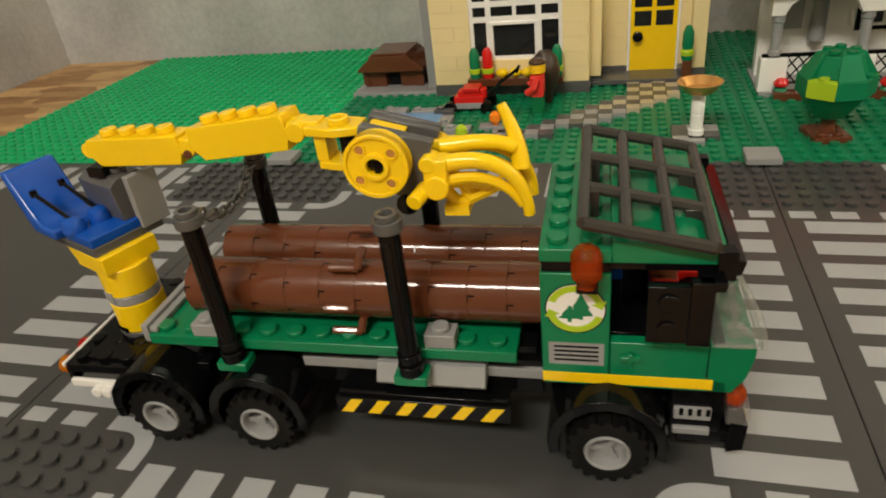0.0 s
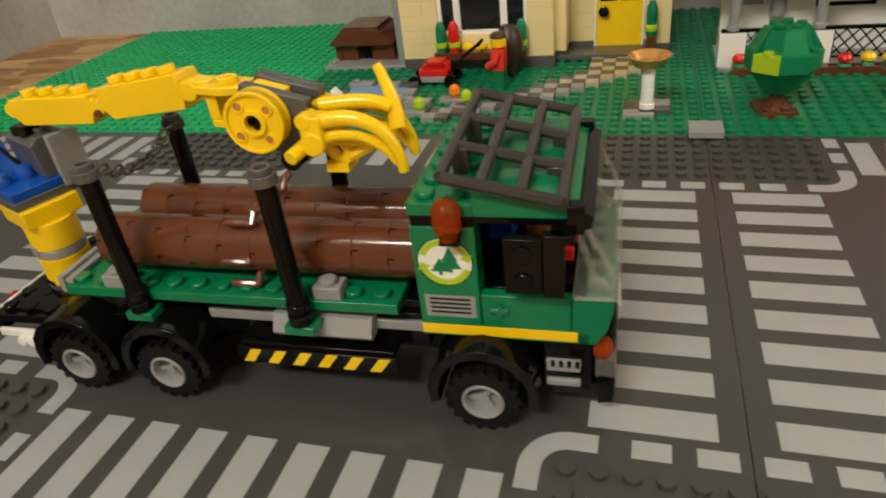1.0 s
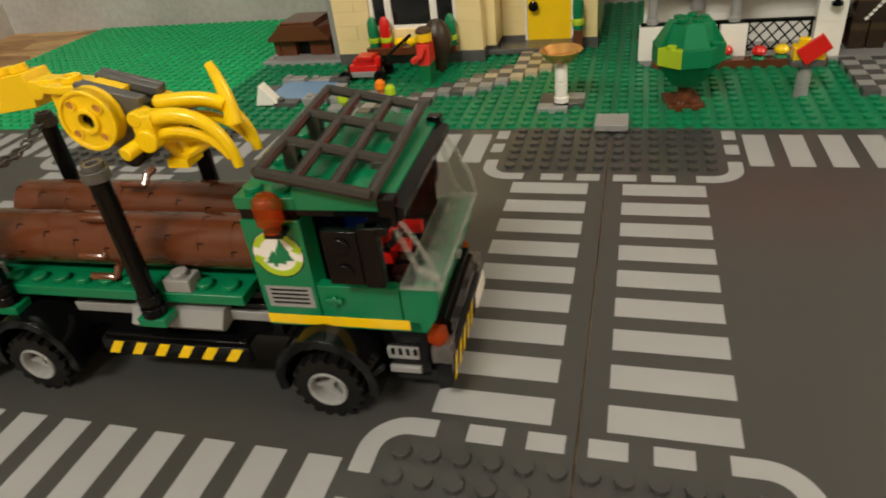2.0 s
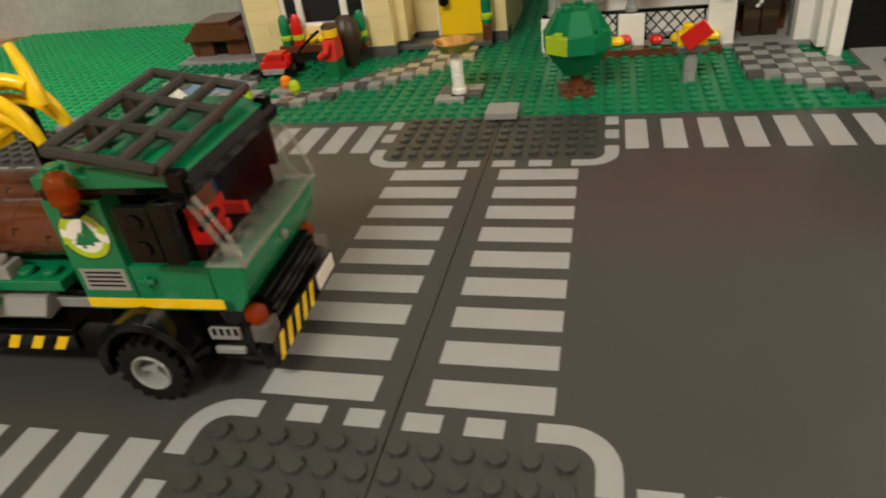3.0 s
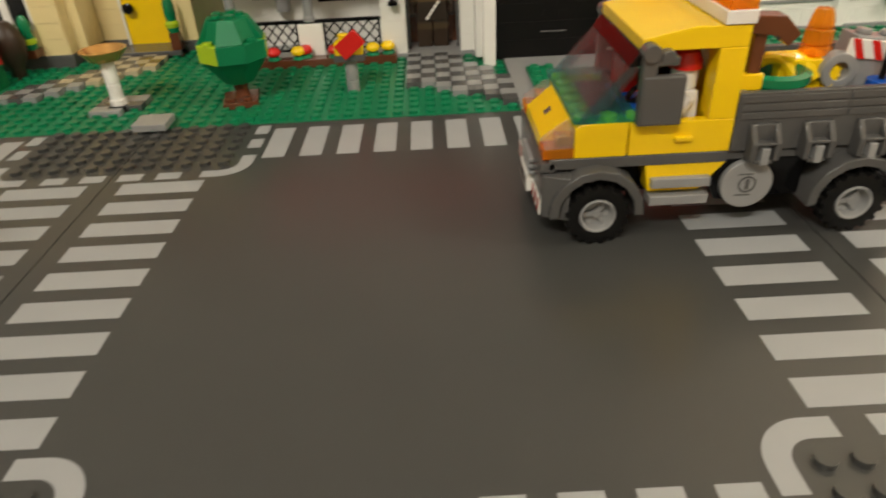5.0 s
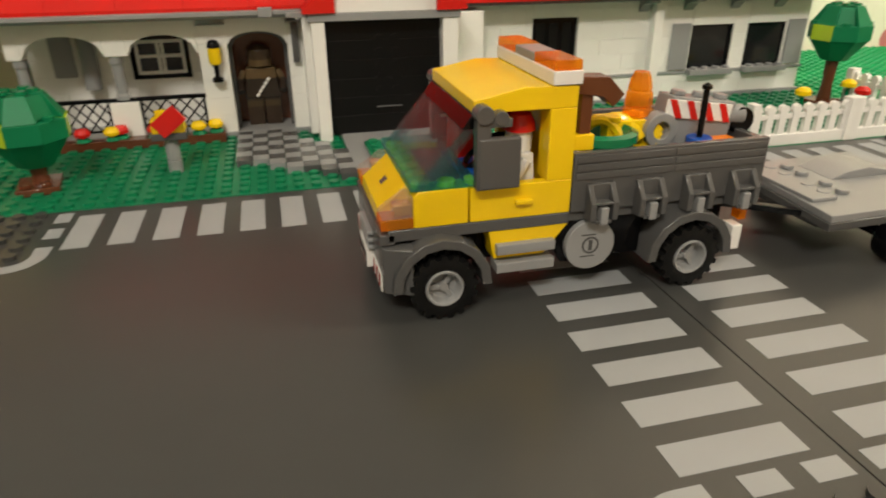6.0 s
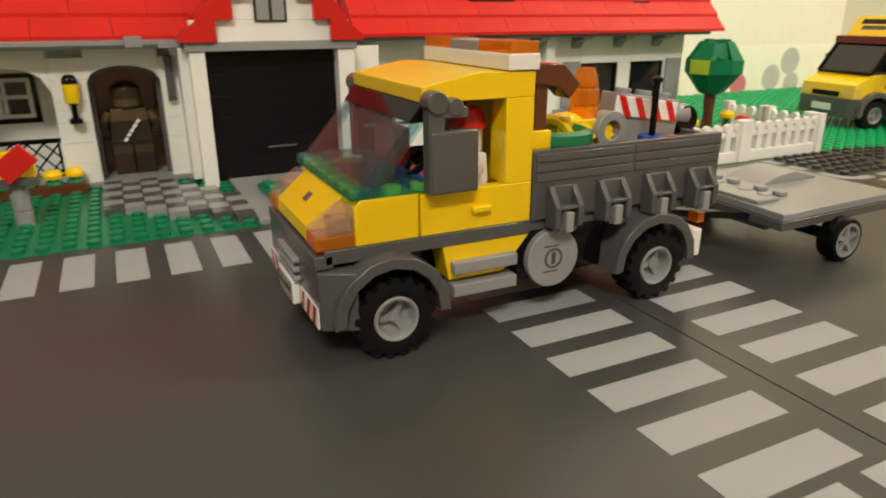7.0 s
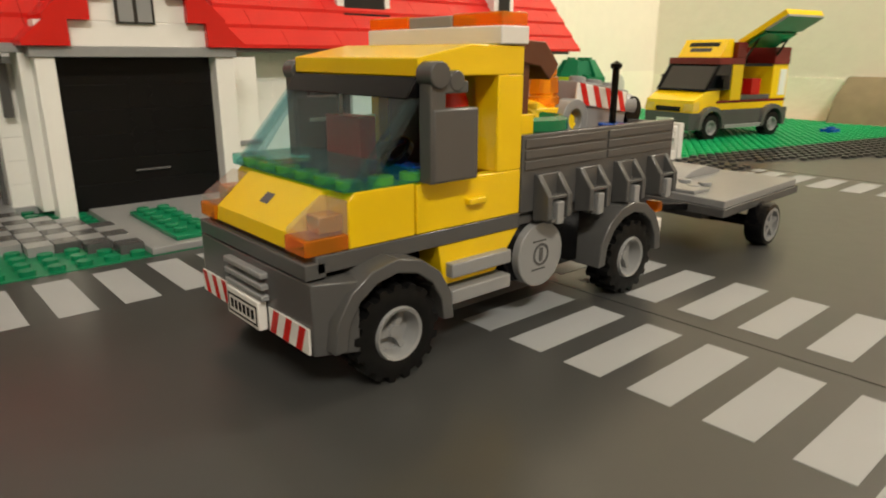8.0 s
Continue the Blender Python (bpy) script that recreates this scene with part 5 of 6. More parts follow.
part("doorstep", Form().box(-10, -3.9, 48.9, 50.15, 0, 0.45), LIGHT, th, "light grey doorstep")
part("chimney_wall", Form().box(-25.1, -24.1, 47.6, 57, 0.4, 15), LIGHT, th, "light grey side slab")

bx = thing("window_box", 0, 0, 0, "brown window box with toy flowers under the bay window", "flower box")
part("box", Form().box(-20.9, -13.0, 45.0, 46.2, 1.15, 1.75), BROWN, bx)
for x, mat in ((-20.3, GREEN), (-19.2, RED), (-13.5, GREEN)):
    part("shrub", Form().spin((x, 45.6, 1.75), (0, 0, 1), [(0.42, 0), (0.46, 0.35), (0.40, 0.7), (0.45, 1.1), (0.42, 2.0), (0.2, 2.45), (0, 2.5)], 14), mat, bx, edge=0)
    part("shrub_ring", Form().spin((x, 45.6, 2.15), (0, 0, 1), [(0.5, 0), (0.52, 0.35), (0.4, 0.4)], 14), LIME, bx, edge=0)
for x in (-18.0, -16.9, -15.9):
    part("flower", Form().spin((x, 45.5, 1.75), (0, 0, 1), [(0.2, 0), (0.2, 0.2), (0.5, 0.25), (0.52, 0.45), (0.3, 0.7), (0, 0.72)], 14), YELLOW, bx, edge=0)
solid("dark_shrub", Form().spin((0, 0, 0), (0, 0, 1), [(0.5, 0), (0.6, 0.8), (1.05, 1.6), (1.2, 2.6), (0.95, 3.6), (0.5, 4.1), (0, 4.2)], 12), plastic("dark_brown_plastic", (0.035, 0.02, 0.012), 0.4), -14.3, 44.2, 0, "dark brown round shrub beside the window", "shrub", edge=0)
sp = thing("pot_plant", 0, 0, 0, "green toy shrub in brown pot by the yellow door", "plant")
part("pot", Form().box(-3.75, -3.0, 47.6, 48.4, 0, 1.9), BROWN, sp)
part("shrub", Form().spin((-3.4, 48, 1.9), (0, 0, 1), [(0.4, 0), (0.5, 0.4), (0.38, 0.8), (0.45, 1.3), (0.42, 2.2), (0.2, 2.7), (0, 2.75)], 14), GREEN, sp, edge=0)
part("ring", Form().spin((-3.4, 48, 2.3), (0, 0, 1), [(0.5, 0), (0.54, 0.3), (0.4, 0.5)], 14), LIME, sp, edge=0)

# doghouse on its slab
solid("grey_slab", Form().box(-32, -24, 46.5, 55, 0, 0.4).studs(-32, -31, 47, 55, 0.4), LIGHT, 0, 0, 0, "light grey plate under the small brown house", "plate")
dg = thing("doghouse", -28.6, 49.6, 0.4, "small brown toy doghouse with stepped roof", "doghouse")
part("wall", Form().box(-2.4, -0.7, -1.2, 1.9, 0, 1.5).box(0.7, 2.4, -1.2, 1.9, 0, 1.5).box(-0.7, 0.7, -0.7, 1.9, 0, 1.5).box(-2.4, 2.4, -1.2, 1.9, 1.25, 1.6), BROWN, dg)
# black sheet on the recess stands for the shade within the opening
part("doorway", Form().box(-0.6, 0.6, -0.75, -0.68, 0, 1.2), BLACK, dg, edge=0)
part("roof", Form().prism("y", [(-3.1, 1.5), (3.1, 1.5), (3.1, 1.75), (1.9, 2.7), (1.9, 2.9), (-1.9, 2.9), (-1.9, 2.7), (-3.1, 1.75)], -1.9, 2.4).box(-1.7, 1.7, -1.6, 2.2, 2.9, 3.1), BROWN, dg, "stepped brown roof")
for fx, fy in ((2.3, -1.3), (2.3, 0.2), (-2.9, -1.3)):
    part("side_fin", Form().box(fx, fx + 0.6, fy, fy + 0.5, 0, 1.5), BROWN, dg)
pb = thing("torch_post", -25.6, 53.2, 0.4, "black toy post with small yellow tip", "post")
part("post", Form().cyl((0, 0, 0), (0, 0, 5.2), 0.34), BLACK, pb)
part("tip", Form().cyl((0, 0, 5.2), (0, 0, 5.6), 0.22), YELLOW, pb)

# ---------- white house ----------
wh = thing("white_house", 0, 0, 0, "white toy brick house with red roof, porch and black garage", "toy house")
part("porch_wall", wall_form(1.7, 13.2, 44.0, 45.0, 5.85, 8.1, [(2.6, 7.4, 5.85, 5.9, 7.2), (8.8, 13.1, 5.85, 5.9, 7.1)]), WHITE, wh, "white porch arches")
brick_wall(wh, WHITE, "white wall with arched doorway", 13.2, 20.6, 44.0, 45.0, 0.4, 8.1, [(15.05, 19.0, 0.4, 6.2, 7.1)])
part("side_wall", Form().box(20.0, 20.6, 42.0, 44.0, 0.4, 8.1), WHITE, wh)
part("plinth", Form().box(1.5, 20.5, 43.8, 50, 0, 0.42), LIGHT, wh, "light grey porch floor")
brick_wall(wh, WHITE, "white porch wall", 1.7, 15.0, 48.0, 49.0, 0.4, 9.0, [(8.3, 12.1, 3.7, 6.5, 6.5)])
part("inner_wall", Form().box(14.2, 15.05, 45.0, 48.0, 0.4, 8.1).box(19.0, 19.8, 45.0, 48.0, 0.4, 8.1), WHITE, wh)
window(wh, [8.4, 12.0], [3.8, 6.4], 48.1, 0.18, BLACK)
for x in (8.7, 10.1, 10.4, 11.75):
    part("window_bar", Form().box(x - 0.12, x + 0.12, 47.85, 48.05, 3.95, 6.3), WHITE, wh, "white window bar")
for z in (4.05, 5.2, 6.2):
    part("window_bar", Form().box(8.7, 11.75, 47.87, 48.05, z - 0.12, z + 0.12), WHITE, wh, "white window bar")
part("shutter", Form().box(3.2, 4.6, 47.8, 48, 4.0, 7.0).cyl((5.6, 47.4, 3.2), (5.6, 47.4, 7), 0.55), LIGHT, wh)
for x in (2.3, 7.95):
    part("column", Form().spin((x, 44.5, 3.0), (0, 0, 1), [(0.45, 0), (0.45, 0.3), (0.36, 0.4), (0.36, 2.3), (0.45, 2.4), (0.45, 2.85)], 16), LIGHT, wh, "light grey round column", edge=0)
    part("column_base", Form().box(x - 0.9, x + 0.95, 44.0, 45.0, 0.4, 2.85), WHITE, wh)
rl = part("railing", Form().box(1.5, 13.2, 44.3, 44.6, 2.85, 3.1), BLACK, wh, "black lattice railing")
for xa, xb in ((3.2, 7.0), (8.9, 13.1)):
    lf = Form().box(xa, xa + 0.14, 44.35, 44.5, 0.9, 2.85).box(xb - 0.14, xb, 44.35, 44.5, 0.9, 2.85).box(xa, xb, 44.35, 44.5, 0.85, 1.0)
    n = 5
    w = (xb - xa) / n
    for k in range(-1, n):
        for s in (1, -1):
            p, q = xa + k * w, xa + (k + 2) * w
            za, zb = (0.95, 2.85) if s > 0 else (2.85, 0.95)
            t0, t1 = max(0, (xa - p) / (q - p)), min(1, (xb - p) / (q - p))
            lf.pipe([(p + (q - p) * t0, 44.42, za + (zb - za) * t0), (p + (q - p) * t1, 44.42, za + (zb - za) * t1)], 0.06, 6)
    part("lattice", lf, BLACK, rl, edge=0)
part("door", Form().box(15.2, 18.9, 46.9, 47.3, 0.4, 7.0), BROWN, wh, "dark brown door in the archway")
part("door_arch", wall_form(15.05, 19.0, 45.0, 45.2, 0.42, 7.2, [(15.3, 18.75, 0.42, 6.0, 6.85)]), DARK, wh)
part("gutter", Form().prism("x", [(42.6, 8.1), (42.4, 8.3), (42.4, 8.55), (44.2, 8.55), (44.2, 8.1)], -0.8, 20.0).box(17.3, 18.2, 42.2, 42.6, 8.15, 8.75).box(19.0, 20.3, 42.0, 42.6, 8.1, 8.4), LIGHT, wh, "light grey gutter")
part("downpipe", Form().box(19.3, 19.75, 43.6, 44.0, 5.0, 7.6), DARK, wh)
part("attic", Form().prism("x", [(43.9, 8.1), (44.0, 8.6), (51, 16.8), (58, 8.6), (58, 8.1)], 1.8, 20.2), WHITE, wh)
rf = part("roof", Form().box(0.8, 20.6, 44.2, 58, 8.12, 8.5), RED, wh, "red slope-brick roof")
roof_slope(rf, 0.8, 21.0, 42.9, 8.56, 7)
# garage
for x0, x1 in ((20.5, 21.35), (29.2, 30.25)):
    part("garage_post", Form().box(x0, x1, 41.0, 42.2, 0.0, 7.9), WHITE, wh, "white garage post")
part("garage_side", Form().box(29.2, 30.25, 42.2, 56, 0, 7.9), WHITE, wh)
part("garage_side", Form().box(20.5, 21.35, 45.05, 56, 0, 7.9), WHITE, wh)
gd = part("garage_door", Form().box(21.3, 29.25, 41.9, 42.3, 0.15, 7.9), GARAGE, wh, "black garage door")
for k in range(6):
    part("panel", Form().box(21.45, 29.1, 41.87, 41.92, 0.26 + 1.26 * k, 1.5 + 1.26 * k), GARAGE, gd, edge=0.01)
for k in range(5):
    for x in (24.95, 26.05):
        part("door_stud", Form().cyl((x, 41.84, 3.2 + 0.85 * k), (x, 41.9, 3.2 + 0.85 * k), 0.3, seg=14), GARAGE, gd, edge=0)
part("door_pull", Form().box(24.6, 26.4, 41.7, 41.86, 2.0, 2.12), DARK, gd)
part("garage_lintel", Form().box(20.3, 30.4, 40.9, 42.4, 7.9, 8.4), LIGHT, wh, "light grey lintel")
gab = Form()
for k in range(5):
    gab.box(21.9 + k - (0.0 if k else 1.2), 28.8 - k + (0.0 if k else 1.2), 41.1, 42.2, 8.4 + 1.2 * k, 9.6 + 1.2 * k)
part("gable", gab, WHITE, wh, "white gable with small window")
gw = part("gable_window", Form().box(24.3, 26.2, 40.98, 41.12, 9.5, 11.6), CHARCOAL, wh, "small dark-barred gable window")
part("pane", Form().box(24.45, 25.15, 40.95, 41.0, 9.6, 11.5).box(25.35, 26.05, 40.95, 41.0, 9.6, 11.5), LIGHT, gw, "pale grey pane", edge=0)
VL = mesh_of("roof_tile", Form().prism("y", [(0, 0), (0, 0.22), (1.05, 1.2), (2.05, 1.2), (2.05, 0)], 0, 15), RED)
VR = mesh_of("roof_tile", Form().prism("y", [(0, 0), (0, 0.22), (-1.05, 1.2), (-2.05, 1.2), (-2.05, 0)], 0, 15), RED)
gr2 = part("garage_roof", Form().box(24.6, 26.2, 41, 56, 12.9, 13.6), RED, wh)
for k in range(4):
    piece("roof_tile", VL, gr2, spot(20.0 + k, 40.7, 8.42 + 1.2 * k))
    piece("roof_tile", VR, gr2, spot(30.8 - k, 40.7, 8.42 + 1.2 * k))
# wing
brick_wall(wh, WHITE, "white wing wall", 31.0, 62.8, 46.0, 47.0, 0.4, 8.4, [(37.6, 41.4, 0.4, 7.0, 7.0), (51.6, 55.5, 2.5, 6.0, 6.0), (56.9, 60.6, 2.5, 6.0, 6.0)])
part("wing_wall", Form().box(61.8, 62.8, 47, 58, 0.4, 8.4), WHITE, wh)
part("wing_post", Form().box(47.6, 48.4, 45.2, 46.0, 0.4, 8.3), WHITE, wh, "white post")
part("wing_plinth", Form().box(31, 63, 45.8, 48, 0, 0.4), LIGHT, wh)
part("wing_band", Form().box(41.4, 63, 45.9, 46.02, 2.15, 2.4), LIGHT, wh)
part("wing_door", Form().box(37.6, 41.4, 46.3, 46.6, 0.4, 7.0), BLACK, wh, "black wing door")
for k in range(3):
    part("door_groove", Form().box(38.0 + 1.1 * k, 38.7 + 1.1 * k, 46.24, 46.32, 1.0, 6.6), GARAGE, wh)
for x in (51.6, 56.9):
    w = window(wh, [x, x + 3.8], [2.5, 6.0], 46.3, 0.12, BLACK, "wing_window")
    part("flower_box", Form().box(x - 0.1, x + 4.0, 45.3, 46.0, 2.05, 2.5).studs(x, x + 4, 45.2, 46.2, 2.5, 8), LIGHT, w, "light grey window box")
for x in (49.7, 60.8):
    part("shutter", Form().box(x, x + 1.7, 45.8, 46.0, 2.5, 6.2), LIGHT, wh, "light grey shutter")
for x in (46.5, 50.5, 54.8, 59.0):
    part("eave_bracket", Form().prism("x", [(46.0, 7.2), (46.0, 8.3), (44.4, 8.3), (44.4, 8.0), (45.4, 7.8)], x, x + 0.9), LIGHT, wh, "light grey eave bracket")
part("wing_eave", Form().box(31.2, 64.0, 44.2, 46.2, 8.2, 8.45), DARK, wh)
rw = part("wing_roof", Form().prism("x", [(45.5, 8.45), (52, 15.5), (58, 8.45)], 31.4, 63.6), RED, wh, "red slope-brick roof")
roof_slope(rw, 31.4, 64.2, 44.0, 8.45, 7)
for x0, x1 in ((40.6, 45.2), (56.2, 58.6)):
    dm = part("dormer", Form().box(x0, x1, 46.3, 50, 10.8, 14.5), WHITE, wh, "white dormer")
    part("dormer_pane", Form().box(x0 + 0.55, x1 - 0.55, 46.2, 46.35, 10.9, 13), GLASS_DARK, dm, edge=0)
    part("dormer_sill", Form().box(x0 + 0.3, x1 - 0.3, 45.9, 46.3, 10.6, 10.9), BLACK, dm)
part("link_wall", Form().box(30.3, 33.0, 44.0, 46.0, 0.4, 7.9), WHITE, wh)
part("link_band", Form().box(30.3, 33.02, 43.9, 44.0, 2.6, 2.9), LIGHT, wh)

lt = thing("wall_lantern", 14.2, 43.6, 0, "black and yellow wall lantern beside the arched door", "lantern")
part("foot", Form().spin((0, 0, 4.0), (0, 0, 1), [(0.36, 0), (0.36, 0.25), (0.16, 0.35), (0.16, 1.0), (0.3, 1.15)], 14), BLACK, lt, edge=0)
part("glass", Form().spin((0, 0, 5.15), (0, 0, 1), [(0.34, 0), (0.42, 0.2), (0.42, 1.0), (0.34, 1.1)], 14), YELLOW, lt, edge=0)
part("hat", Form().spin((0, 0, 6.25), (0, 0, 1), [(0.44, 0), (0.4, 0.25), (0.25, 0.45), (0, 0.5)], 14), BLACK, lt, edge=0)
part("arm", Form().box(-0.15, 0.15, 0, 0.5, 4.9, 5.2), BLACK, lt)

# toy figures, plain shapes
def doll(name, x, y, z, mat, label, yaw, k=1.0):
    f = Form().box(-0.9 * k, -0.05, -0.45, 0.45, 0, 1.5 * k).box(0.05, 0.9 * k, -0.45, 0.45, 0, 1.5 * k)
    f.prism("y", [(-0.95 * k, 1.5 * k), (0.95 * k, 1.5 * k), (0.75 * k, 3.1 * k), (-0.75 * k, 3.1 * k)], -0.5, 0.5)
    f.pipe([(-0.85 * k, 0, 2.9 * k), (-1.15 * k, -0.2, 2.3 * k), (-1.1 * k, -0.8, 1.9 * k)], 0.28, 8)
    f.pipe([(0.85 * k, 0, 2.9 * k), (1.15 * k, -0.2, 2.3 * k), (1.1 * k, -0.8, 1.9 * k)], 0.28, 8)
    f.spin((0, 0, 3.1 * k), (0, 0, 1), [(0.35, 0), (0.62 * k, 0.12), (0.64 * k, 0.95 * k), (0.4, 1.15 * k), (0, 1.2 * k)], 16)
    return solid(name, f, mat, x, y, z, label, "toy figure", yaw)


def banded(name, bands):
    """Plastic in plain colour bands by height, as toy figures are moulded."""
    m = plastic(name, bands[0][1], 0.3)
    nt = m.node_tree
    co = nt.nodes.new("ShaderNodeTexCoord")
    se = nt.nodes.new("ShaderNodeSeparateXYZ")
    nt.links.new(co.outputs["Object"], se.inputs[0])
    ra = nt.nodes.new("ShaderNodeValToRGB")
    ra.color_ramp.interpolation = "CONSTANT"
    mr = nt.nodes.new("ShaderNodeMapRange")
    mr.inputs["From Max"].default_value = 6 * U
    nt.links.new(se.outputs[2], mr.inputs[0])
    nt.links.new(mr.outputs[0], ra.inputs[0])
    el = ra.color_ramp.elements
    while len(el) < len(bands):
        el.new(0.5)
    for e, (z, c) in zip(el, bands):
        e.position, e.color = z / 6, (*c, 1)
    nt.links.new(ra.outputs[0], nt.nodes["Principled BSDF"].inputs["Base Color"])
    return m


solid("driver_doll", driver, banded("driver_plastic", [(0, (0.62, 0.012, 0.008)), (5.98, (0.16, 0.05, 0.02))]), -8.4, 7.0, 0, "toy driver in red with a dark head, sitting in the cab", "toy figure", 1.95)
doll("garden_doll", -14.6, 41.6, 0, banded("gardener_plastic", [(0, (0.004, 0.15, 0.05)), (1.55, (0.62, 0.03, 0.02)), (3.1, (0.9, 0.55, 0.01)), (3.85, (0.06, 0.03, 0.015))]), "toy figure in red shirt and green trousers on the lawn", -88)
cd = doll("brown_doll", 17.0, 45.9, 0.42, banded("furry_plastic", [(0, (0.03, 0.017, 0.009)), (1.3, (0.06, 0.04, 0.018)), (1.75, (0.028, 0.018, 0.012)), (3.3, (0.11, 0.07, 0.03)), (4.6, (0.045, 0.027, 0.014))]), "tall brown toy figure standing in the arched doorway", 0, 1.3)
sash = thing("sash", 17.0, 45.3, 0, "white dashed strap across the brown figure", "strap")
for k in range(5):
    part("dash", Form().box(-0.14, 0.14, -0.12, 0.05, -0.1, 0.1), WHITE, sash, at=spot(-0.35 + 0.2 * k, 0, 2.6 + 0.27 * k, 0, -40))

# ---------- garden ----------
TILE_L = mesh_of("tile", Form().box(0.02, 0.98, 0.02, 0.98, 0, 0.4), LIGHT)
TILE_D = mesh_of("tile", Form().box(0.02, 0.98, 0.02, 0.98, 0, 0.4), DARK)
TILE_T = mesh_of("tile", Form().box(0.02, 0.98, 0.02, 0.98, 0, 0.4), plastic("dusty_tan_plastic", (0.46, 0.40, 0.27)))


def path(name, cells, label, pair):
    ob = thing(name, 0, 0, 0, label, "path", kind="structure")
    for x, y in cells:
        tone = (TILE_D, TILE_L) if y < 41 else pair
        piece("tile", tone[(x + y) % 2], ob, spot(x, y, 0.0))
    return ob


cells = [(x, y) for x in range(-8, -4) for y in range(44, 49)]
for k in range(6):
    cells += [(-8 - k, 43 - k), (-7 - k, 43 - k), (-9 - k, 43 - k), (-6 - k, 43 - k)]
for k in range(6):
    cells += [(-14 - k, 37 - k // 2), (-14 - k, 36 - k // 2)]
path("garden_path", sorted(set(cells)), "checkered tile path, tan near the yellow door, grey further off", (TILE_D, TILE_T))
cells = [(x, y) for y in range(33, 44) for x in range(15, 22) if x < 19 + (0 if y > 40 else (41 - y) * 0.6) and x >= 15 + max(0, (37 - y) * 1.4)]
path("porch_path", cells, "checkered light and dark grey tile path to the porch", (TILE_D, TILE_L))
solid("driveway", Form().box(22, 29.4, 32.1, 41.8, 0, 0.3), LIGHT, 0, 0, 0, "light grey smooth driveway before the garage", "driveway", kind="structure")
solid("lawn_strip", Form().box(23.2, 24.8, 32.6, 39, 0.3, 0.5).studs(23.2, 24.8, 33, 39, 0.5), LAWN, 0, 0, 0, "narrow green strip on the driveway", "grass strip")
for x in (-32, 0):
    solid("joint_tile", Form().box(x - 1.0, x + 1.0, 31.1, 33.0, 0.2, 0.62), LIGHT, 0, 0, 0, "light grey tile bridging two baseplates", "tile", group="joint tiles")

bb = thing("bird_bath", -3.5, 36.0, 0, "white toy bird bath with copper dish", "bird bath")
part("base", Form().box(-1.5, 0.5, -1.5, -0.5, 0, 0.4).box(-0.5, 1.5, 0.3, 1.5, 0, 0.4), LIGHT, bb, "light grey base plate")
part("base_dark", Form().box(0.5, 1.5, -0.6, 0.3, 0, 0.4).box(-1.5, -0.5, -0.5, 1.5, 0, 0.4).box(-0.5, 0.5, -1.0, 0.3, 0, 0.4), DARK, bb)
part("column", Form().spin((0, -0.2, 0.4), (0, 0, 1), [(0.5, 0), (0.5, 0.35), (0.42, 0.4), (0.42, 1.35), (0.36, 1.4), (0.42, 1.45), (0.42, 2.5), (0.3, 2.8)], 20), WHITE, bb, "white round column", edge=0)
part("dish", Form().spin((0, -0.2, 3.15), (0, 0, 1), [(0.4, 0), (0.95, 0.14), (1.34, 0.64), (1.42, 0.8), (1.31, 0.8), (0.9, 0.32), (0.0, 0.2)], 32), PEARL, bb, "copper-coloured dish", edge=0)


def crown_ring(r0, r1, z0, z1, k0, k1, n=8):
    """Some facets of an eight-sided crown tier."""
    f = Form()
    for k in range(k0, k1):
        a, b = 2 * math.pi * (k + 0.5) / n, 2 * math.pi * (k + 1.5) / n
        f.add([(r0 * math.cos(a), r0 * math.sin(a), z0), (r0 * math.cos(b), r0 * math.sin(b), z0), (r1 * math.cos(b), r1 * math.sin(b), z1), (r1 * math.cos(a), r1 * math.sin(a), z1), (0, 0, z0), (0, 0, z1)],
              [(0, 1, 2, 3), (0, 4, 1), (3, 2, 5), (0, 3, 5, 4), (1, 4, 5, 2)])
    return f


def toy_tree(x, y, s, trunk, yaw, lime, label):
    t = thing("toy_tree", x, y, 0, label, "toy tree", yaw, group="toy trees")
    part("base", Form().box(-1.2, 1.0, -1.4, 1.2, 0, 0.4).studs(-1.2, 0.8, -1.4, -0.4, 0.4), BROWN, t, "brown base plate")
    part("trunk", Form().spin((0, 0, 0.4), (0, 0, 1), [(0.55, 0), (0.42, trunk * 0.4), (0.5, trunk)], 14), BROWN, t, edge=0)
    z = 0.4 + trunk
    part("crown_bottom", crown_ring(1.0 * s, 2.2 * s, z, z + 1.6 * s, 0, 8), LEAF, t)
    for k in range(8):
        part("crown_block", crown_ring(2.3 * s, 2.3 * s, z + 1.6 * s, z + 2.75 * s, k, k + 1), LIME if k in lime else LEAF, t)
    for k in range(8):
        if k % 2:
            part("crown_top", crown_ring(2.22 * s, 1.35 * s, z + 2.75 * s, z + 4.15 * s, k, k + 1), LEAF, t)
        else:
            part("crown_top", crown_ring(1.72 * s, 1.28 * s, z + 2.75 * s, z + 4.05 * s, k, k + 1), LEAF, t)
            c, q = math.cos(2 * math.pi * (k + 1) / 8), math.sin(2 * math.pi * (k + 1) / 8)
            part("stud", Form().stud(1.9 * s * c, 1.9 * s * q, z + 2.74 * s), LIME if k in lime else LEAF, t, edge=0)
    for k in range(5):
        a = 2 * math.pi * k / 5
        part("stud", Form().stud(0.8 * s * math.cos(a), 0.8 * s * math.sin(a), z + 4.13 * s), GREEN, t, edge=0)
    return t


toy_tree(4.4, 36.2, 0.97, 1.0, 10, (4, 7), "green and lime faceted toy tree on a short brown trunk")
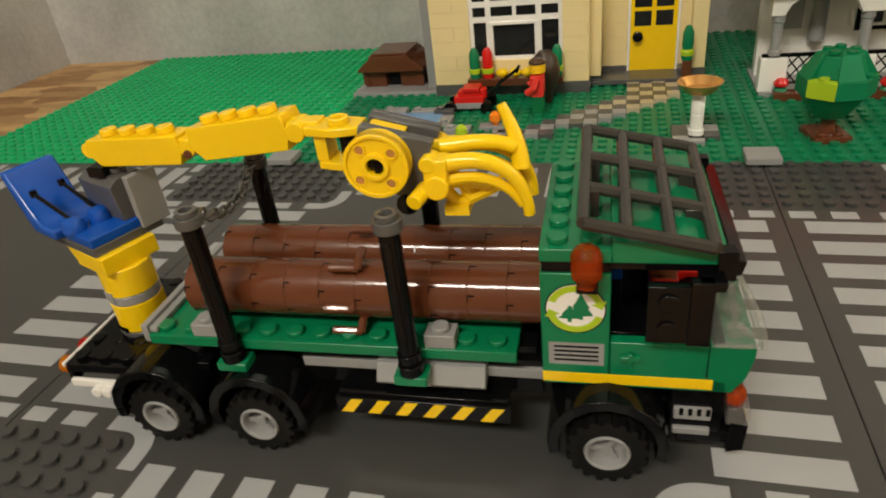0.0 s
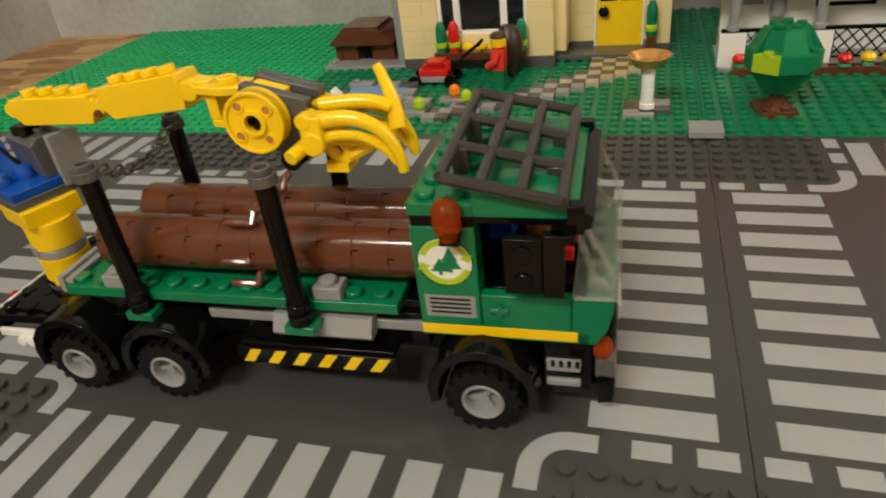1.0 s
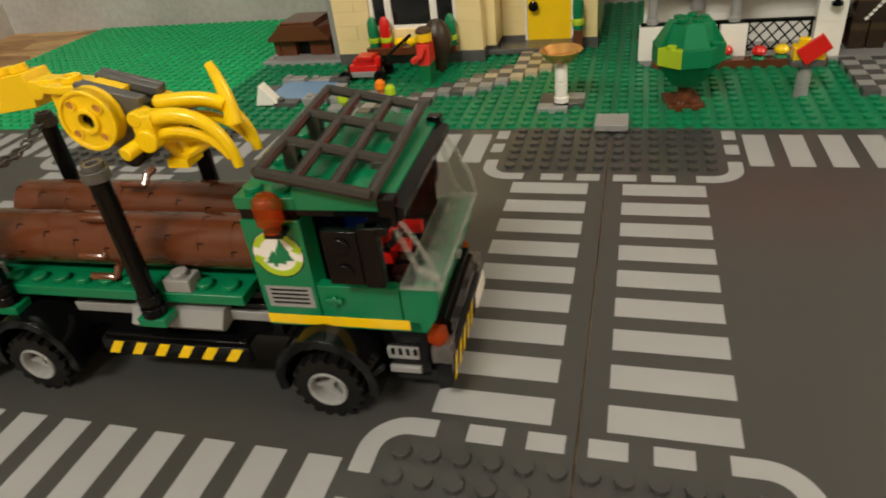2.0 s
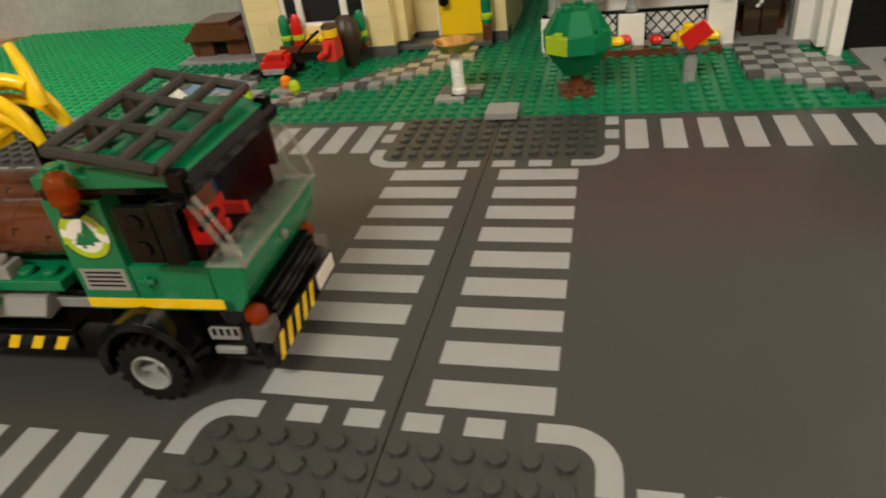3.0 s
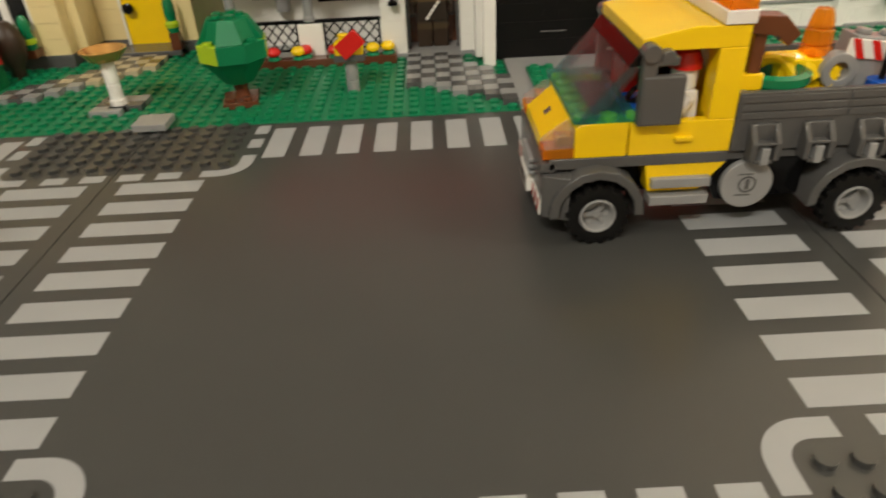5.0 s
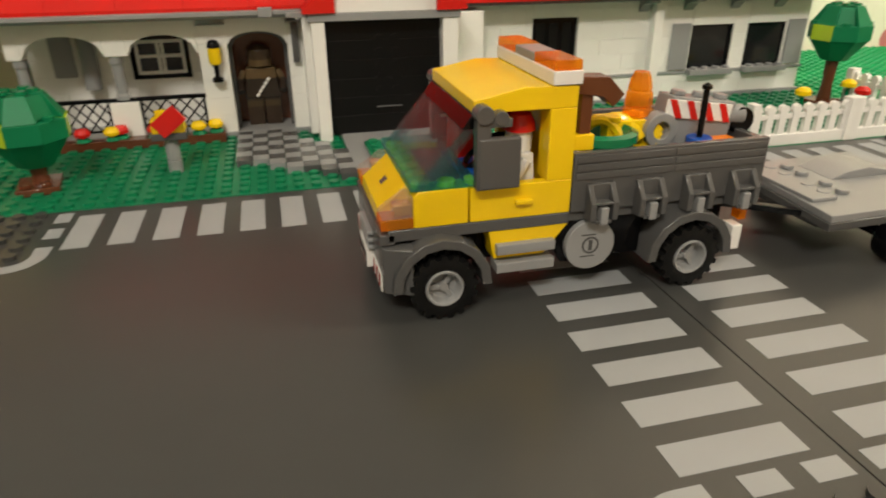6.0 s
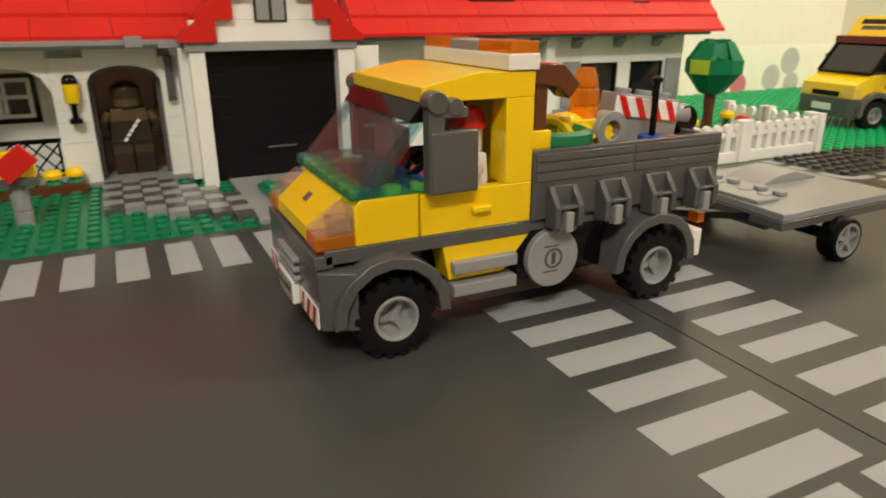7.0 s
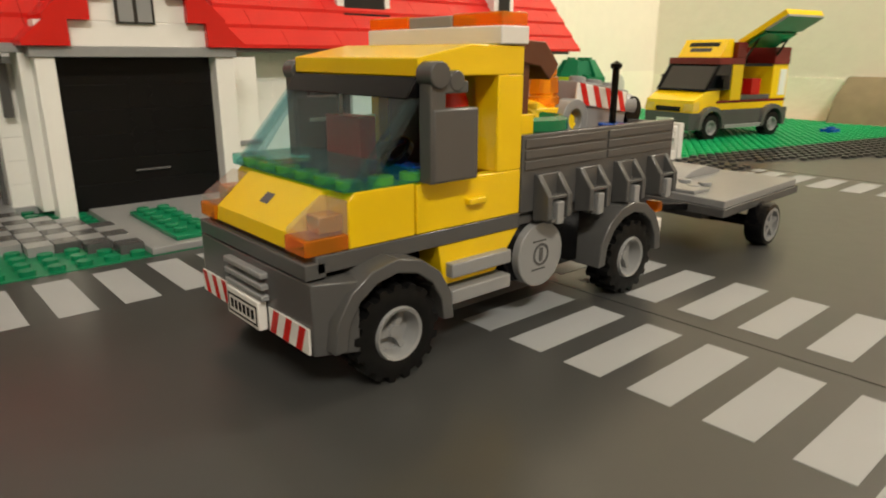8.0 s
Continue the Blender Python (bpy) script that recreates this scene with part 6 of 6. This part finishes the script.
toy_tree(61.6, 41.2, 1.0, 3.2, 12, (3,), "green and lime faceted toy tree on a tall brown trunk")

mb = thing("mailbox", 11.5, 37.2, 0, "grey toy mailbox post with red and yellow box", "mailbox")
part("post", Form().spin((0, 0, 0), (0, 0, 1), [(0.42, 0), (0.42, 0.75), (0.36, 0.8), (0.42, 0.85), (0.42, 1.6), (0.34, 2.1)], 16), LIGHT, mb, edge=0)
part("plate", Form().box(-1.0, 1.0, -0.6, 0.6, 2.1, 2.5), DARK, mb)
part("box", Form().box(-0.9, 0.9, -0.5, 0.5, 2.5, 3.3).stud(-0.3, 0, 3.3).cyl((-0.3, 0, 3.3), (-0.3, 0, 3.75), 0.35), YELLOW, mb, "yellow mailbox body")
part("flap", Form().box(-0.85, 0.85, -0.12, 0.12, -0.55, 0.55), RED, mb, "tilted red flap", at=spot(0.15, -0.75, 3.25, 0, -38))

fb = thing("flower_bed", 0, 0, 0, "brown toy flower bed with red and yellow flowers", "flower bed")
part("soil", Form().box(2.4, 14.2, 42.9, 43.95, 0, 0.62), BROWN, fb)
for x, mat in ((2.9, RED), (7.0, YELLOW), (7.5, RED), (9.7, RED), (11.2, YELLOW), (12.5, YELLOW), (13.6, YELLOW), (5.2, RED)):
    part("flower", Form().spin((x, 43.4 + 0.2 * math.sin(7 * x), 0.62), (0, 0, 1), [(0.25, 0), (0.2, 0.35), (0.5, 0.4), (0.52, 0.6), (0.35, 0.85), (0, 0.9)], 14), mat, fb, edge=0)
    part("leaves", Form().spin((x, 43.4 + 0.2 * math.sin(7 * x), 0.64), (0, 0, 1), [(0.5, 0), (0.4, 0.2), (0.2, 0.25)], 8), GREEN, fb, edge=0)

mw = thing("lawn_mower", -20.2, 42.6, 0, "red toy lawn mower with black wheels on the lawn", "lawn mower", 0)
part("deck", Form().box(-1.3, 1.3, -0.8, 0.8, 0.35, 0.8), LIGHT, mw)
part("body", Form().box(-1.2, 1.2, -0.7, 0.7, 0.8, 1.3).box(-0.9, 0.8, -0.5, 0.5, 1.3, 1.7).box(-0.5, 0.9, -0.7, 0.7, 1.7, 2.0).cyl((1.0, 0, 1.0), (1.0, 0, 1.8), 0.4), RED, mw, "red engine body")
for x in (-1.5, 1.5):
    for y in (-0.9, 0.9):
        part("wheel", Form().cyl((x, y - 0.25, 0.5), (x, y + 0.25, 0.5), 0.5, seg=18), BLACK, mw)
part("handle", Form().pipe([(1.2, 0, 0.9), (2.6, -0.1, 2.3), (4.0, -0.3, 3.3)], 0.12, 8).pipe([(4.0, -0.9, 3.3), (4.0, 0.4, 3.3)], 0.14, 8), BLACK, mw, edge=0)

pd = thing("pond", -24.5, 38.8, 0, "clear blue toy pond edged with grey stones", "pond")
part("water", Form().box(-2.5, 2.4, -1.8, 2.4, 0.0, 0.34), WATER, pd, edge=0.02)
for k, (x, y, w, d) in enumerate(((-3.4, -0.5, 1, 2), (-2.8, 2.2, 2, 1), (-0.5, 2.5, 2, 1), (1.6, 2.0, 1.6, 1), (2.4, -0.4, 1, 2), (1.2, -2.4, 2, 1), (-1.2, -2.7, 2, 1), (3.4, -2.2, 2, 1), (-2.8, -2.0, 1.4, 1))):
    part("stone", Form().box(x, x + w, y, y + d, 0, 0.4 + 0.2 * (k % 2)).stud(x + 0.5, y + 0.5, 0.4 + 0.2 * (k % 2)), LIGHT if k % 3 else DARK, pd)
solid("white_slope", Form().prism("y", [(-1, 0), (1, 0), (-0.4, 1.6)], -0.5, 0.5), WHITE, -26.2, 36.6, 0.2, "small white slope brick by the pond", "brick")
for x, y, mat in ((-16.4, 36.9, LIME), (-19.6, 35.4, LIME), (-17.6, 38.1, ORANGE)):
    p = thing("stone_plant", x, y, 0, "small toy plant on a grey stone", "plant", group="stone plants")
    part("stone", Form().box(-1, 1, -0.5, 0.5, 0, 0.4), LIGHT, p)
    part("sprig", Form().spin((0.2, 0, 0.4), (0, 0, 1), [(0.2, 0), (0.2, 0.25), (0.46, 0.35), (0.4, 0.8), (0.2, 1.0), (0, 1.02)], 12), mat, p, edge=0)

# picket fence round the corner of the wing's lawn
PICKET = mesh_of("picket", Form().prism("y", [(-0.26, 0.4), (0.26, 0.4), (0.26, 2.15), (0.36, 2.35), (0.26, 2.6), (0.0, 2.72), (-0.26, 2.6), (-0.36, 2.35), (-0.26, 2.15)], -0.18, 0.18), WHITE)


def fence(x, y, n, yaw, label):
    t = thing("picket_fence", x, y, 0, label, "fence", yaw, group="picket fences")
    part("rail", Form().box(0, n, -0.25, 0.25, 0.0, 0.75).box(0, n, -0.12, 0.12, 1.75, 2.1), WHITE, t)
    for k in range(n):
        piece("picket", PICKET, t, spot(k + 0.5, 0, 0))
    for e in (-0.1, n - 0.5):
        part("post", Form().box(e, e + 0.6, -0.4, 0.4, 0, 2.9), WHITE, t)


for x in (47.6, 55.7):
    fence(x, 32.42, 8, 0, "white toy picket fence along the lawn's edge")
fence(63.6, 33.0, 4, 90, "white toy picket fence at the lawn's corner")
fence(63.6, 37.0, 4, 90, "white toy picket fence at the lawn's corner")
for x, y, mat in ((57.0, 38.5, YELLOW), (61.5, 37.5, RED), (62.6, 40, YELLOW)):
    p = thing("lawn_flower", x, y, 0, "single toy flower behind the picket fence", "flower", group="lawn flowers")
    part("stem", Form().cyl((0, 0, 0), (0, 0, 1.6), 0.16), GREEN, p, edge=0)
    part("bloom", Form().spin((0, 0, 1.5), (0, 0, 1), [(0.2, 0), (0.6, 0.15), (0.6, 0.45), (0.3, 0.7), (0, 0.72)], 14), mat, p, edge=0)

# ---------- delivery van; it faces -x and stands a little askew ----------
vn = thing("delivery_van", 76.7, 36.3, 0, "yellow and dark red toy delivery van with open side hatch", "toy van", -11)
for wx in (0.0, 9.6):
    wheel(vn, wx, 0, 1.3)
    wheel(vn, wx, 7, 1.3, True)
    part("mudguard", arch_form(1.5, 1.95, -0.1, 1.2, -8, 188), DARK, vn, "dark grey mudguard", at=spot(wx, 0, 1.42))
part("chassis", Form().box(-2.2, 12, 0.6, 6.4, 1.2, 2.3), DARK, vn, "dark grey chassis")
part("side_skirt", Form().box(1.8, 7.8, 0.25, 6.75, 1.5, 2.95).box(11.4, 12.2, 0.25, 6.75, 1.5, 2.95), DARK, vn, "dark grey side skirt")
part("side_step", Form().box(1.9, 7.7, 0.0, 0.6, 1.15, 1.5), LIGHT, vn, "light grey side step")
part("bumper", Form().prism("z", [(-1.4, 0.2), (-2.5, 0.7), (-2.6, 2.4), (-2.6, 4.6), (-2.5, 6.3), (-1.4, 6.8)], 1.1, 2.75), DARK, vn, "dark grey bumper")
part("plate", Form().box(-2.66, -2.58, 2.4, 4.6, 1.6, 2.2), WHITE, vn, "white plate")
part("bonnet", Form().prism("y", [(-2.35, 2.75), (1.4, 2.75), (1.4, 4.85), (-0.7, 4.75), (-2.2, 3.9)], 0.5, 6.5), YELLOW, vn, "yellow bonnet")
part("grille", Form().box(-2.46, -2.3, 2.0, 5.0, 2.85, 3.3), BLACK, vn)
for y in (0.45, 5.35):
    part("headlight", Form().prism("y", [(-2.5, 2.9), (-1.5, 2.9), (-1.5, 3.9), (-2.2, 3.7)], y, y + 1.2), LENS, vn, "clear headlight")
part("lower_side", Form().box(1.2, 11.9, 0.5, 6.5, 2.95, 3.6), YELLOW, vn)
part("side_stripe", Form().box(1.0, 11.95, 0.45, 6.55, 3.6, 3.85), MAROON, vn, "dark red side stripe")
part("front_pillar", Form().box(3.0, 4.6, 0.5, 6.5, 3.85, 7.3), YELLOW, vn, "yellow door pillar")
part("rear_pillar", Form().box(9.4, 11.9, 0.5, 6.5, 3.85, 7.3), YELLOW, vn, "yellow rear side panel")
part("far_side", Form().box(4.6, 9.4, 5.9, 6.5, 3.85, 7.3), WHITE, vn)
part("side_print", Form().box(10.6, 11.7, 0.46, 0.5, 4.2, 6.8), WHITE, vn, "white print on the rear panel", edge=0)
part("hatch_shelf", Form().box(4.6, 9.4, 0.6, 3.4, 3.85, 4.3), DARK, vn)
part("food_box", Form().box(7.2, 8.6, 1.2, 2.4, 4.3, 5.9), RED, vn, "red box inside the van")
part("oven", Form().box(4.7, 6.8, 3.0, 5.6, 4.3, 6.4), CHARCOAL, vn, "dark oven inside the van")
part("roof_front", Form().box(0.7, 4.6, 0.4, 6.6, 7.3, 7.95), MAROON, vn, "dark red roof front")
part("roof_block", Form().box(3.3, 4.7, 0.4, 6.6, 7.95, 9.4).box(9.3, 11.9, 0.4, 6.6, 7.3, 9.0).box(4.7, 9.3, 4.4, 6.6, 7.3, 9.0), MAROON, vn, "dark red roof block")
part("roof_rail", Form().box(4.7, 9.3, 3.6, 4.4, 7.3, 8.2).box(4.7, 9.3, 0.5, 0.8, 7.1, 7.4), BLACK, vn)
part("windscreen", Form().prism("y", [(-0.75, 4.85), (0.9, 7.3), (3.0, 7.3), (3.0, 4.85)], 0.6, 6.4), GLASS_DARK, vn, "dark windscreen")
for y in (0.55, 6.45):
    part("screen_pillar", Form().pipe([(-0.75, y, 4.85), (0.9, y, 7.3)], 0.18, 6), BLACK, vn, edge=0)
part("screen_sill", Form().box(-0.9, -0.5, 0.5, 6.5, 4.75, 4.98), BLACK, vn)
for y in (-0.4, 6.6):
    part("mirror", Form().box(0.6, 1.3, y, y + 0.8, 5.0, 6.3), BLACK, vn, "black mirror")
sg = part("roof_sign", Form().prism("y", [(1.3, 7.95), (3.2, 7.95), (3.2, 9.7), (2.5, 9.7)], 0.9, 6.1), YELLOW, vn, "yellow roof sign with dark bars")
for z0, z1, y0, y1, tone in ((9.0, 9.4, 1.7, 5.3, BLACK), (8.5, 8.85, 2.3, 4.9, CHARCOAL)):
    xa, xb = 1.3 + (z0 - 7.95) * 0.686 - 0.02, 1.3 + (z1 - 7.95) * 0.686 - 0.02
    part("sign_bar", Form().add([(xa, y0, z0), (xa, y1, z0), (xb, y1, z1), (xb, y0, z1)], [(0, 1, 2, 3)]), tone, sg, edge=0)
ht = part("hatch", Form().box(0, 5.6, -5.3, 0.2, 0, 0.55), YELLOW, vn, "raised yellow side hatch with green underside", at=spot(4.4, 1.0, 9.2, -30))
part("hatch_lining", Form().box(0.4, 5.2, -2.6, 0.0, -0.35, 0.0), GREEN, ht)
part("hatch_frame", Form().box(0.0, 5.6, -5.3, -2.8, -0.22, 0.0), LIGHT, ht, "light grey hatch edge")
part("hatch_arm", Form().pipe([(0.5, -1.8, -0.2), (0.5, 0.9, -1.6)], 0.12, 6).pipe([(5.1, -1.8, -0.2), (5.1, 0.9, -1.6)], 0.12, 6), BLACK, ht, edge=0)
solid("blue_plate", Form().box(-1, 1, -0.7, 0.7, 0, 0.5).studs(-1, 1, -0.5, 0.5, 0.5), BLUE, 94.0, 31.4, 0.0, "small blue toy plate on the green baseplate", "plate")

# ---------- what stands against the walls ----------
solid("dado_north", Form().box(47.2, XR - 0.02, YB - 0.12, YB, -0.2, 5.9), DADO, 0, 0, 0, "pale cream painted lower wall band", "wall band", kind="structure", edge=0)
solid("dado_east", Form().box(XR - 0.12, XR, -60, YB - 0.2, -0.2, 5.4), DADO, 0, 0, 0, "pale cream painted lower wall band", "wall band", kind="structure", edge=0)
PINK = plastic("pink_paint", (0.62, 0.20, 0.20), 0.7)
PALE = plastic("pale_grey_paint", (0.52, 0.50, 0.46), 0.7)
wd = thing("wall_drawing", 0, 0, 0, "faint painted pink and grey shapes on the wall", "drawing")
part("pink_shape", Form().cyl((92, YB - 0.14, 0.8), (92, YB - 0.10, 0.8), 1.5, seg=24), PINK, wd, edge=0)
for x, z, r in ((98.2, 1.6, 1.7), (101.6, 3.7, 1.8), (102.4, 0.6, 1.5)):
    part("grey_shape", Form().cyl((x, YB - 0.14 - 0.02 * r, z), (x, YB - 0.10, z), r, seg=24), PALE, wd, edge=0)
solid("brown_cushion", Form().prism("y", [(105, -0.2), (XR - 0.2, -0.2), (XR - 0.2, 5.7), (110.5, 5.6), (107, 3.2)], 5, 36), plastic("olive_brown_cloth", (0.19, 0.15, 0.08), 0.8, 0.2, 0.2), 0, 0, 0, "olive brown padded block against the wall", "cushion", edge=0.3)
